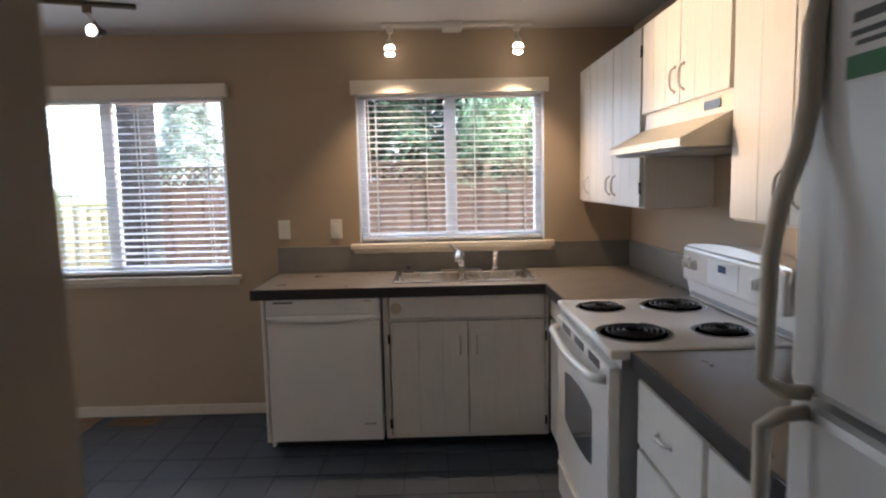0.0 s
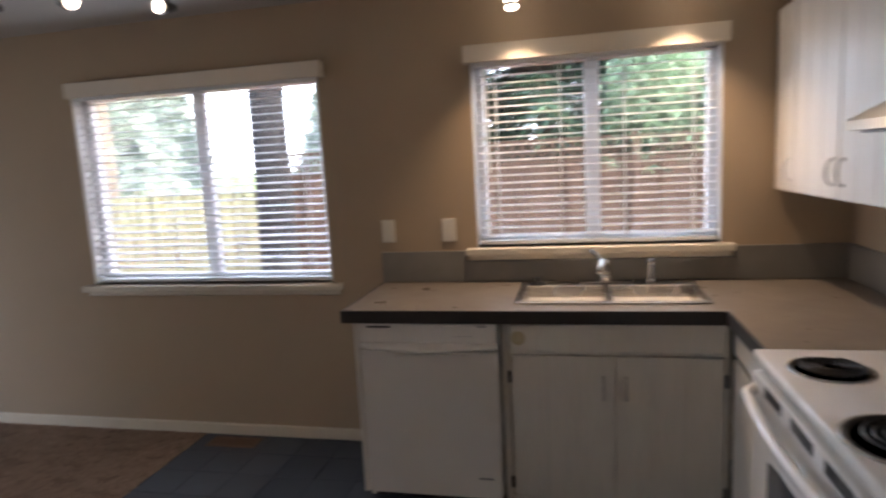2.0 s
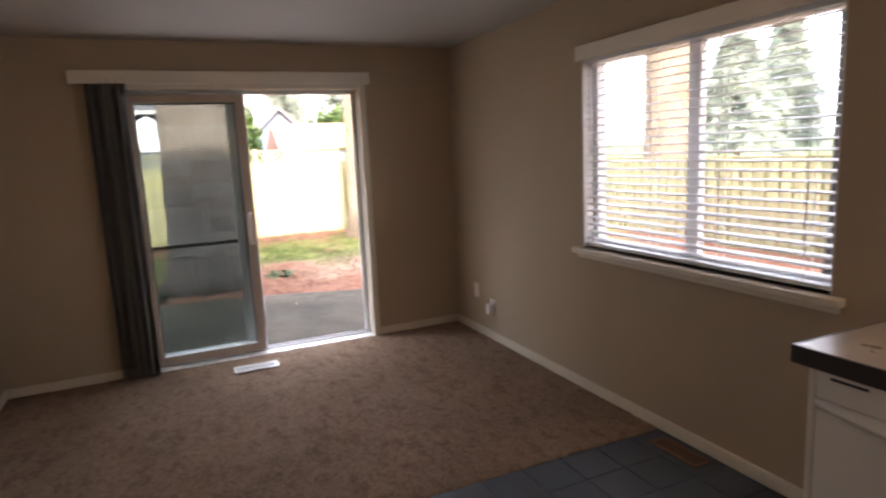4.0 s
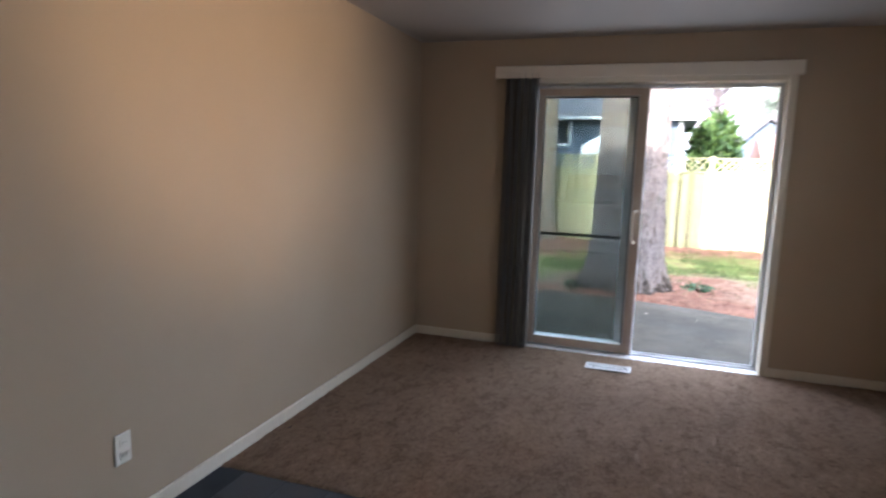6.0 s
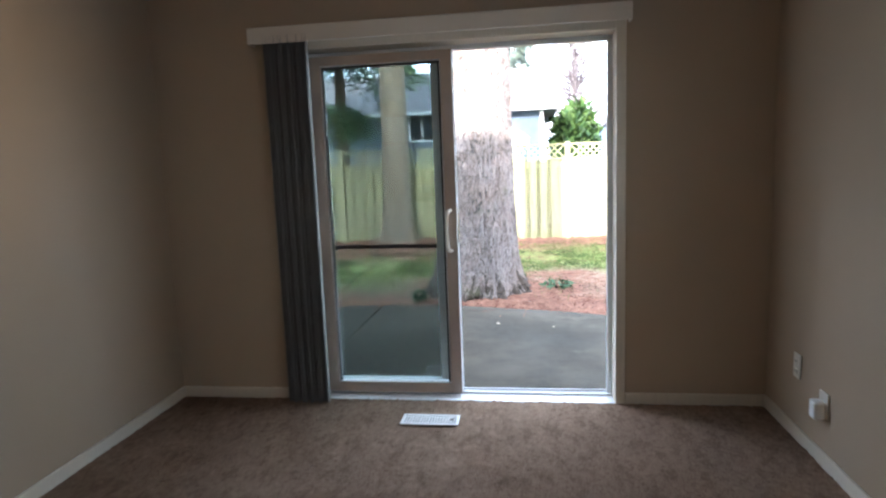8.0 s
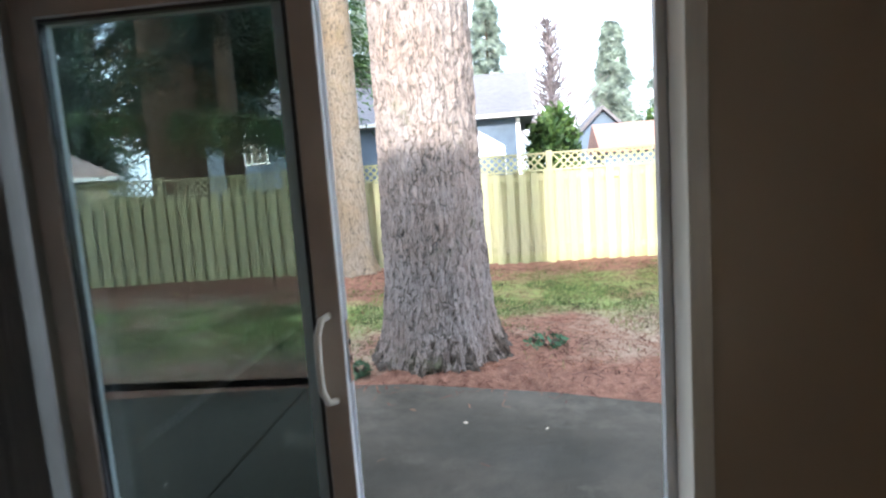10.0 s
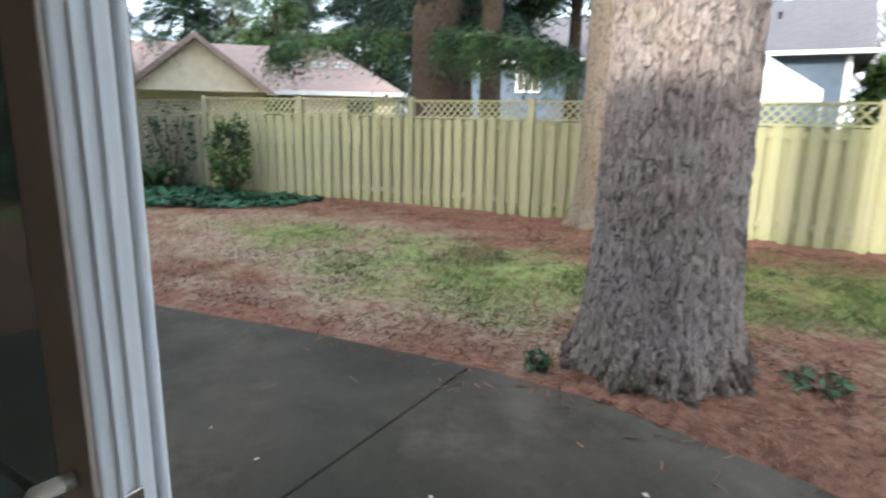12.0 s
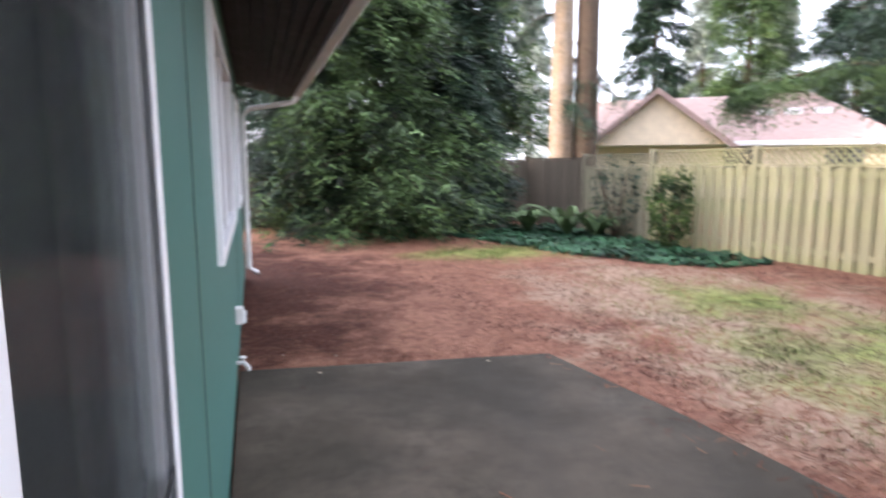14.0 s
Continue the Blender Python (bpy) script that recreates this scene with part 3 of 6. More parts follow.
structure("wall_house_east", boxes((3.5, 3.6, SOUTH_END - 0.1, 4.3, -0.2, 2.5)), M_SIDING, "green siding on the front of the house", "wall")
structure("wall_house_north", boxes((XO, XW, 4.06, 4.30, -0.2, 2.5), (1.0, 3.5, 4.06, 4.30, -0.2, 2.5)), M_SIDING, "green siding beside the kitchen", "wall")
# gable roof, with dark boarded eaves
EAVE, RIDGE, RIDGE_X = 2.40, 3.75, -0.75
bm = bmesh.new()
prism(bm, [(-5.72, EAVE), (RIDGE_X, RIDGE), (4.2, EAVE), (4.2, EAVE + 0.12), (RIDGE_X, RIDGE + 0.14), (-5.72, EAVE + 0.12)], 1, SOUTH_END - 0.25, 4.75)
structure("roof", bm, M_ROOF, "brown shingled gable roof of the house", "roof")
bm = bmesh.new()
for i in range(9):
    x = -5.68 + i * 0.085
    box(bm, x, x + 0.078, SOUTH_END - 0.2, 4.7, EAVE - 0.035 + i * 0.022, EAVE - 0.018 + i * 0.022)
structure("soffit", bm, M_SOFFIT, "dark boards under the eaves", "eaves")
bm = prism(bmesh.new(), [(-5.73, 2.50), (-5.84, 2.50), (-5.85, 2.42), (-5.81, 2.38), (-5.73, 2.38)], 1, SOUTH_END - 0.25, 4.75)
gutter = structure("gutter", bm, M_GUTTER, "white metal gutter along the eaves", "gutter")
bm = tube(bmesh.new(), [(-5.79, SOUTH_END - 0.05, 2.39), (-5.70, SOUTH_END - 0.05, 2.30), (-5.12, SOUTH_END - 0.05, 2.2), (-5.03, SOUTH_END - 0.05, 2.1), (-5.03, SOUTH_END - 0.05, 0.0), (-5.15, SOUTH_END - 0.05, -0.08)], 0.035, 8)
structure("downspout", bm, M_GUTTER, "white metal downspout at the corner of the house", "downspout")
# siding joints
bm = bmesh.new()
for y in [0.70 - 1.22 * i for i in range(0, 6)] + [4.0]:
    if not any(a < y < b for a, b, *_ in (W1, W2)):
        box(bm, XO - 0.002, XO + 0.004, y - 0.005, y + 0.005, -0.05, 2.46)
structure("siding_joints", bm, M_SOFFIT, "dark narrow joints between the siding panels", "siding")


def house_window(name, y0, y1, z0, z1):
    w = thing(name, (XO, (y0 + y1) / 2, z0), "white-framed window in the green siding", "window", "", "structure")
    f = 0.05
    part("window_frame", boxes((XO - 0.028, XO + 0.05, y0 - f, y0 + 0.02, z0 - f, z1 + f), (XO - 0.028, XO + 0.05, y1 - 0.02, y1 + f, z0 - f, z1 + f),
         (XO - 0.028, XO + 0.05, y0 + 0.02, y1 - 0.02, z0 - f, z0 + 0.02), (XO - 0.028, XO + 0.05, y0 + 0.02, y1 - 0.02, z1 - 0.02, z1 + f), bevel=0.004), M_VINYL, w)
    m = (y0 + y1) / 2
    part("sash_bar", boxes((XO - 0.005, XO + 0.03, m - 0.025, m + 0.025, z0 + 0.02, z1 - 0.02), bevel=0.004), M_VINYL, w)
    for a, b in ((y0 + 0.02, m - 0.025), (m + 0.025, y1 - 0.02)):
        part("pane", boxes((XO + 0.012, XO + 0.018, a, b, z0 + 0.02, z1 - 0.02)), M_WINDARK, w)


house_window("window_3", *W1)
house_window("window_4", *W2)
# small fittings on the siding
ob = thing("outdoor_outlet", (XO, -1.95, 0.36), "white outdoor outlet box on the green siding", "outlet")
part("cover", boxes((XO - 0.06, XO - 0.001, -2.0, -1.9, 0.30, 0.42), bevel=0.008), M_GUTTER, ob)
part("flap", boxes((XO - 0.075, XO - 0.06, -1.99, -1.91, 0.31, 0.39), bevel=0.004), M_VINYL, ob)
ob = thing("hose_tap", (XO, -1.7, 0.05), "white painted garden tap on the foundation", "tap")
part("pipe", tube(bmesh.new(), [(XO, -1.7, 0.08), (XO - 0.05, -1.7, 0.08), (XO - 0.075, -1.7, 0.05), (XO - 0.085, -1.7, 0.02)], 0.014), M_GUTTER, ob)
part("knob", lathe(bmesh.new(), (XO - 0.045, -1.7, 0.09), (0, 0, 1), [(0.006, 0), (0.006, 0.02), (0.025, 0.022), (0.025, 0.032)], 10), M_GUTTER, ob)

# ---- ground: one sheet to the horizon ----


def spread(lo, hi, step, reach):
    inner = list(np.arange(lo, hi + 1e-6, step))
    out, d = [], step
    while sum(out) < reach:
        d *= 1.35
        out.append(d)
    left = list(lo - np.cumsum(out))[::-1]
    return left + inner + list(hi + np.cumsum(out))


gx, gy = spread(-16, -4, 0.14, 600), spread(-14, 11, 0.14, 600)


def ground_z(x, y):
    z = -0.165
    if x > -7.6 and -2.2 < y < 4.6:
        z -= 0.05
    elif -40 < x < 20 and -40 < y < 40:
        z += 0.035 * noise.noise((x * 0.5, y * 0.5, 0)) + 0.018 * noise.noise((x * 2.3, y * 2.3, 4))
    for tx, ty, r, h in ((-8.55, 2.12, 0.95, 0.10), (-13.4, 0.1, 0.8, 0.08), (-12.2, 5.35, 0.7, 0.07)):
        d = math.hypot(x - tx, y - ty)
        if d < r * 1.6 and not (x > -7.75 and -2.2 < y < 4.6):
            z += h * max(0, 1 - d / (r * 1.6))
    if -4.9 < x < 3.6 and -6.3 < y < 4.4:
        z = -0.30
    return z


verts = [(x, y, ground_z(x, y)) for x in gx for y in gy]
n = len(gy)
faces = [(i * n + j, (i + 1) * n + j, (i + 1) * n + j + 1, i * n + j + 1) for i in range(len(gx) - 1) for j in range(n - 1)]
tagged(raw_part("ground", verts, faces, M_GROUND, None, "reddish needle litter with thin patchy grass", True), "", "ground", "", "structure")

# patio: two slabs with a joint between
PATIO_A = [(-4.972, -2.16), (-7.46, -1.84), (-7.70, -0.4), (-7.85, 1.071), (-4.972, 1.071)]
PATIO_B = [(-4.972, 1.079), (-7.86, 1.079), (-7.83, 1.9), (-7.55, 3.0), (-7.2, 3.9), (-6.9, 4.5), (-4.972, 4.5)]
patio = thing("patio", (-6.2, 1.0, -0.25), "damp grey concrete patio outside the sliding door", "patio", "", "structure")
for outline in (PATIO_A, PATIO_B):
    bm = prism(bmesh.new(), outline, 2, -0.25, -0.13)
    bmesh.ops.bevel(bm, geom=[e for e in bm.edges if abs(e.verts[0].co.z - e.verts[1].co.z) < 1e-4 and e.verts[0].co.z > -0.14], offset=0.005, segments=2, affect="EDGES")
    part("slab", bm, M_CONC, patio)

# ---- windows with blinds ----


def inner_window(name, hole, label):
    x0, x1, z0, z1 = hole
    w = thing(name, ((x0 + x1) / 2, YN, z0), label, "window", "", "structure")
    y0, y1 = YN + 0.07, YN + 0.13
    f = 0.045
    part("window_frame", boxes((x0, x0 + f, y0, y1, z0, z1), (x1 - f, x1, y0, y1, z0, z1), (x0 + f, x1 - f, y0, y1, z0, z0 + f), (x0 + f, x1 - f, y0, y1, z1 - f, z1), bevel=0.005), M_VINYL, w)
    m = (x0 + x1) / 2
    part("sash_bar", boxes((m - 0.035, m + 0.035, y0 + 0.004, y1 - 0.012, z0 + f, z1 - f), bevel=0.005), M_VINYL, w)
    for a, b in ((x0 + f, m - 0.035), (m + 0.035, x1 - f)):
        p = part("pane", boxes((a, b, y0 + 0.028, y0 + 0.033, z0 + f, z1 - f)), M_GLASS, w)
        p.visible_shadow = False
    part("reveal", boxes((x0 - 0.002, x0 + 0.004, YN - 0.001, y0, z0, z1), (x1 - 0.004, x1 + 0.002, YN - 0.001, y0, z0, z1)), M_VINYL, w, "white painted window return")
    part("window_sill", boxes((x0 - 0.055, x1 + 0.055, YN - 0.05, y0, z0 - 0.035, z0), bevel=0.006), M_TRIM, w)
    part("apron", boxes((x0 - 0.04, x1 + 0.04, YN - 0.016, YN - 0.001, z0 - 0.062, z0 - 0.036), bevel=0.004), M_TRIM, w)


inner_window("window_1", KWIN, "white vinyl slider window over the kitchen sink")
inner_window("window_2", DWIN, "white vinyl slider window beside the carpet")


def blind(hole, vx0, vx1, pitch, tilt, cords, label):
    """A wooden slat blind inside the recess, with its valance on the wall."""
    x0, x1, z0, z1 = hole
    b = thing("window_blind", ((x0 + x1) / 2, YN, z1), label, "blind")
    part("valance", boxes((vx0, vx1, YN - 0.058, YN - 0.046, 1.965, 2.045), (vx0, vx0 + 0.012, YN - 0.046, YN - 0.001, 1.965, 2.045), (vx1 - 0.012, vx1, YN - 0.046, YN - 0.001, 1.965, 2.045), bevel=0.003), M_VALANCE, b, "painted wooden valance")
    part("head_rail", boxes((x0 + 0.012, x1 - 0.012, YN + 0.005, YN + 0.055, 1.955, 1.995), bevel=0.003), M_VINYL, b)
    bm = bmesh.new()
    w, th = 0.046, 0.0028
    length = (x1 - x0) - 0.03
    rows = [(-w / 2, 0), (-w / 4, 0.0022), (0, 0.003), (w / 4, 0.0022), (w / 2, 0)]
    prism(bm, [(y, z + th) for y, z in rows] + [(y, z) for y, z in rows[::-1]], 0, -length / 2, length / 2)
    me = bpy.data.meshes.new("slat")
    bmesh.ops.recalc_face_normals(bm, faces=bm.faces)
    bm.to_mesh(me)
    bm.free()
    me.materials.append(M_SLAT)
    z = z0 + 0.055
    rnd = random.Random(5)
    while z < 1.945:
        shared("slat", me, ((x0 + x1) / 2, YN + 0.032, z), b, (radians(tilt + rnd.uniform(-1.5, 1.5)), 0, radians(rnd.uniform(-0.08, 0.08))))
        z += pitch
    part("bottom_rail", boxes((x0 + 0.015, x1 - 0.015, YN + 0.01, YN + 0.054, z0 + 0.012, z0 + 0.03), bevel=0.003), M_SLAT, b)
    for f in cords:
        x = x0 + (x1 - x0) * f
        part("ladder_cord", boxes((x - 0.0018, x + 0.0018, YN + 0.006, YN + 0.0085, z0 + 0.03, 1.96), (x - 0.0018, x + 0.0018, YN + 0.0555, YN + 0.058, z0 + 0.03, 1.96)), M_CORD, b)
    part("tilt_wand", rod(bmesh.new(), (x0 + 0.07, YN - 0.006, 1.95), (x0 + 0.075, YN - 0.006, 1.45), 0.004, 0.005, 8), M_CORD, b)


blind(KWIN, -0.80, 0.365, 0.0365, 4, (0.1, 0.37, 0.63, 0.9), "open white slat blind over the sink window")
blind(DWIN, -3.02, -1.52, 0.040, 7, (0.08, 0.36, 0.64, 0.92), "open white slat blind in the wide window")

# ---- sliding door ----
door = thing("door_1", (-4.95, 2.28, 0.0), "white vinyl sliding patio door, slid open", "door", "", "structure")
y0, y1, z1 = DOOR[0], DOOR[1], DOOR[3]
part("door_frame", boxes((-4.978, -4.934, y0 - 0.04, y0 - 0.001, -0.02, z1 + 0.04), (-4.978, -4.934, y1 + 0.001, y1 + 0.04, -0.02, z1 + 0.04), (-4.978, -4.934, y0, y1, z1 + 0.001, z1 + 0.04),
     (-4.975, -4.935, y0 - 0.001, y0 + 0.025, 0.03, z1), (-4.975, -4.935, y1 - 0.025, y1 + 0.001, 0.03, z1), (-4.975, -4.935, y0 + 0.025, y1 - 0.025, z1 - 0.025, z1), bevel=0.003), M_VINYL, door)
part("threshold", boxes((-4.99, -4.79, y0, y1, -0.03, 0.042), (-4.96, -4.952, y0, y1, 0.042, 0.056), (-4.90, -4.892, y0, y1, 0.042, 0.054), bevel=0.002), M_VINYL, door, "pale metal sill track")


def door_panel(name, x, a, b, glass, inner, stile=0.058, half=0.018):
    """A framed glass panel in the plane x, from y a to b; inner: the room-side stile's finish."""
    lo, hi = 0.057, z1 - 0.03
    p = part(name, boxes((x - half, x + half, a, a + stile, lo, hi), (x - half, x + half, b - stile, b, lo, hi), (x - half, x + half, a + stile, b - stile, lo, lo + 0.062),
             (x - half, x + half, a + stile, b - stile, hi - 0.055, hi), bevel=0.004), M_VINYL, door)
    g = part("pane", boxes((x - 0.004, x + 0.004, a + stile, b - stile, lo + 0.062, hi - 0.055)), glass, p)
    g.visible_shadow = False
    if inner:
        part("inner_stile", boxes((x + half + 0.0005, x + half + 0.006, b - stile + 0.004, b - 0.002, lo, hi), (x + half + 0.0005, x + half + 0.006, a + 0.002, a + stile - 0.004, lo, hi), (x + half + 0.0005, x + half + 0.006, a + stile - 0.004, b - stile + 0.004, lo, lo + 0.058), (x + half + 0.0005, x + half + 0.006, a + stile - 0.004, b - stile + 0.004, hi - 0.05, hi), bevel=0.001), M_BROWNSTILE, p, "tan room-side face")
        part("gasket", boxes((x + 0.0045, x + half + 0.0004, b - stile - 0.010, b - stile - 0.0005, lo + 0.063, hi - 0.056), (x + 0.0045, x + half + 0.0004, a + stile + 0.0005, a + stile + 0.008, lo + 0.063, hi - 0.056), (x + 0.0045, x + half + 0.0004, a + stile + 0.008, b - stile - 0.010, hi - 0.066, hi - 0.0565)), M_DARKPL, p, "dark glazing gasket")
        for gx in (x - 0.012, x + 0.006):
            part("edge_rib", boxes((gx, gx + 0.005, b + 0.0002, b + 0.004, lo, hi), bevel=0.001), M_VINYL, p)
    return p


fixed = door_panel("fixed_panel", -4.953, y0 + 0.026, 2.205, M_GLASSDOOR, False)
slide = door_panel("sliding_panel", -4.902, y0 + 0.045, 2.277, M_GLASSDOOR, True, 0.07, 0.028)
hx, hy = -4.868, 2.245
part("door_handle", tube(bmesh.new(), [(hx, hy, 1.12), (hx + 0.03, hy - 0.012, 1.115), (hx + 0.05, hy - 0.02, 1.08), (hx + 0.052, hy - 0.022, 1.0), (hx + 0.05, hy - 0.02, 0.93), (hx + 0.03, hy - 0.012, 0.895), (hx, hy, 0.89)], 0.009, 10), M_TRIM, slide, "cream curved pull handle", True)
part("latch", boxes((-4.913, -4.891, 2.2772, 2.2825, 0.93, 1.10), bevel=0.001), M_STEEL, slide, "steel mortise latch plate")
part("latch_hook", boxes((-4.908, -4.902, 2.2822, 2.285, 0.985, 1.0), (-4.908, -4.902, 2.2822, 2.285, 1.03, 1.045)), M_BLACK, slide)
part("outer_pull", boxes((-4.9325, -4.9302, 2.235, 2.265, 0.92, 1.12), bevel=0.004), M_VINYL, slide)
# insect screen, parked over the fixed half
lo, hi = 0.02, z1 - 0.02
scr = part("screen_frame", boxes((-4.988, -4.979, y0 + 0.01, y0 + 0.05, lo, hi), (-4.988, -4.979, 2.17, 2.21, lo, hi), (-4.988, -4.979, y0 + 0.05, 2.17, lo, lo + 0.06), (-4.988, -4.979, y0 + 0.05, 2.17, hi - 0.04, hi), bevel=0.003), M_VINYL, door, "white frame of the insect screen")
part("screen_mesh", boxes((-4.984, -4.982, y0 + 0.05, 2.17, lo + 0.06, hi - 0.04)), M_SCREEN, scr, "dark fine insect mesh")
part("cross_bar", boxes((-4.9815, -4.979, y0 + 0.05, 2.17, 0.895, 0.918)), M_BLACK, scr, "thin dark cross bar")
# vertical blind: valance across, vanes stacked to one side
vb = thing("vertical_blind", (-4.75, 2.2, 2.13), "grey vertical blind, drawn aside under a pale valance", "blind")
part("valance", boxes((-4.735, -4.725, 1.195, 3.195, 2.045, 2.125), (-4.80, -4.735, 1.195, 1.205, 2.045, 2.125), (-4.80, -4.735, 3.185, 3.195, 2.045, 2.125), (-4.80, -4.725, 1.195, 3.195, 2.1255, 2.131), bevel=0.002), M_VALANCE, vb)
part("track", boxes((-4.785, -4.75, 1.22, 3.17, 2.085, 2.12)), M_VINYL, vb)
bm = bmesh.new()
prism(bm, [(-0.044, 0.0), (-0.022, 0.005), (0, 0.007), (0.022, 0.005), (0.044, 0), (0.044, 0.0012), (0.022, 0.0062), (0, 0.0082), (-0.022, 0.0062), (-0.044, 0.0012)], 2, 0.03, 2.085)
vane = bpy.data.meshes.new("vane")
bmesh.ops.recalc_face_normals(bm, faces=bm.faces)
bm.to_mesh(vane)
bm.free()
vane.materials.append(M_VBLIND)
for i in range(17):
    o = shared("vane", vane, (-4.768 + 0.004 * math.sin(i * 2.1), 1.275 + i * 0.0145, 0), vb, (0, 0, radians(8 + 6 * math.sin(i * 1.7))))

# ---- small fittings in the room ----


def plate_on_wall(name, x, z, y, sign, label, w=0.07, h=0.115, kind="outlet"):
    o = thing(name, (x, y, z), label, "outlet" if kind == "outlet" else "light switch")
    a, b = sorted((y + sign * 0.001, y + sign * 0.008))
    part("plate", boxes((x - w / 2, x + w / 2, a, b, z - h / 2, z + h / 2), bevel=0.003), M_PLATE, o)
    a, b = sorted((y + sign * 0.008, y + sign * 0.012))
    if kind == "outlet":
        for dz in (-0.024, 0.024):
            part("socket", boxes((x - 0.017, x + 0.017, a, b, z + dz - 0.014, z + dz + 0.014), bevel=0.002), M_PLATE, o)
            c, d = sorted((y + sign * 0.0122, y + sign * 0.0126))
            part("slots", boxes((x - 0.009, x - 0.006, c, d, z + dz - 0.004, z + dz + 0.006), (x + 0.006, x + 0.009, c, d, z + dz - 0.004, z + dz + 0.006)), M_DARKPL, o)
    else:
        part("rocker", boxes((x - 0.016, x + 0.016, a, b, z - 0.033, z + 0.033), bevel=0.002), M_PLATE, o)
    return o


plate_on_wall("light_switch", -1.233, 1.18, YN, -1, "cream switch plate above the counter", kind="switch")
plate_on_wall("light_switch", -0.918, 1.178, YN, -1, "cream switch plate beside the sink window", kind="switch")
plate_on_wall("wall_outlet", -4.435, 0.385, YN, -1, "cream outlet plate low on the tan wall")
plate_on_wall("wall_outlet", -1.89, 0.355, YS, 1, "cream outlet plate low on the bare tan wall")
pl = thing("plug_in_freshener", (-4.17, YN, 0.30), "white plug-in box low on the tan wall", "plug-in")
part("plate", boxes((-4.21, -4.13, YN - 0.008, YN - 0.001, 0.25, 0.36), bevel=0.003), M_PLATE, pl)
part("body", boxes((-4.20, -4.14, YN - 0.055, YN - 0.008, 0.245, 0.325), bevel=0.012), M_VINYL, pl)


def floor_vent(name, x0, x1, y0, y1, z, mat, label, n):
    v = thing(name, ((x0 + x1) / 2, (y0 + y1) / 2, z), label, "floor vent")
    part("frame", boxes((x0, x1, y0, y0 + 0.018, z, z + 0.006), (x0, x1, y1 - 0.018, y1, z, z + 0.006), (x0, x0 + 0.018, y0 + 0.018, y1 - 0.018, z, z + 0.006), (x1 - 0.018, x1, y0 + 0.018, y1 - 0.018, z, z + 0.006), bevel=0.002), mat, v)
    part("well", boxes((x0 + 0.012, x1 - 0.012, y0 + 0.012, y1 - 0.012, z - 0.003, z - 0.001)), M_DARKPL, v)
    along_y = (y1 - y0) > (x1 - x0)
    for i in range(n):
        if along_y:
            y = y0 + 0.02 + (y1 - y0 - 0.04) * (i + 0.5) / n
            part("slat", boxes((x0 + 0.018, x1 - 0.018, y - 0.004, y + 0.004, z, z + 0.005)), mat, v)
        else:
            x = x0 + 0.02 + (x1 - x0 - 0.04) * (i + 0.5) / n
            part("slat", boxes((x - 0.004, x + 0.004, y0 + 0.018, y1 - 0.018, z, z + 0.005)), mat, v)
    part("lever", boxes(((x0 + x1) / 2 - 0.004, (x0 + x1) / 2 + 0.004, y1 - 0.05, y1 - 0.03, z + 0.005, z + 0.014)), mat, v)


floor_vent("floor_vent", -4.575, -4.445, 1.99, 2.295, FZ + 0.010, M_VENT, "white metal floor vent in the carpet", 18)
floor_vent("floor_vent", -2.32, -2.03, 3.74, 3.85, FZ + 0.002, M_VENTBR, "brown metal floor vent in the dark tiles", 16)

# ---- track lights ----


def track_head(parent, eye, aim, stem_top, body_mat, ring_mat):
    eye, aim = Vector(eye), Vector(aim)
    d = (aim - eye).normalized()
    back = eye - d * 0.075
    h = part("lamp_head", lathe(bmesh.new(), back - d * 0.02, d, [(0.010, 0), (0.016, 0.004), (0.020, 0.03), (0.024, 0.034)], 16), body_mat, parent, "", True)
    part("stem", tube(bmesh.new(), [stem_top, (stem_top[0], stem_top[1], stem_top[2] - 0.03), back - d * 0.012], 0.006, 8), body_mat, h)
    part("adapter", boxes((stem_top[0] - 0.018, stem_top[0] + 0.018, stem_top[1] - 0.012, stem_top[1] + 0.012, stem_top[2] - 0.03, stem_top[2] + 0.004), bevel=0.003), body_mat, h)
    part("glow_ring", lathe(bmesh.new(), back + d * 0.016, d, [(0.019, 0), (0.028, 0.006), (0.030, 0.018), (0.024, 0.022)], 18), ring_mat, h, "glass collar of the bulb", True)
    part("rim", lathe(bmesh.new(), back + d * 0.040, d, [(0.024, 0), (0.031, 0.006), (0.032, 0.016), (0.028, 0.018)], 18), M_CHROME, h, "", True)
    part("bulb", lathe(bmesh.new(), back + d * 0.060, d, [(0.027, 0), (0.027, 0.006), (0.018, 0.013), (0.004, 0.016)], 18), M_BULB, h, "lit halogen bulb", True)


t1 = thing("track_light", (-0.2, 3.75, ZC), "white ceiling track light with two lit spots over the sink", "track light")
part("bar", boxes((-0.60, -0.255, 3.725, 3.755, ZC - 0.022, ZC - 0.001), (-0.145, 0.25, 3.725, 3.755, ZC - 0.022, ZC - 0.001), bevel=0.003), M_TRACK, t1)
part("canopy", boxes((-0.255, -0.145, 3.69, 3.79, ZC - 0.045, ZC - 0.001), bevel=0.006), M_TRACK, t1)
for eye, aim in SINK_HEADS:
    track_head(t1, eye, aim, (eye[0], 3.74, ZC - 0.022), M_TRACK, M_BULB)
t2 = thing("track_light", (-2.25, 3.13, ZC), "bronze ceiling track light with three lit spots", "track light")
part("bar", rod(bmesh.new(), (-2.75, 2.955, ZC - 0.013), (-1.75, 3.305, ZC - 0.013), 0.0125, None, 8), M_TRACKDK, t2)
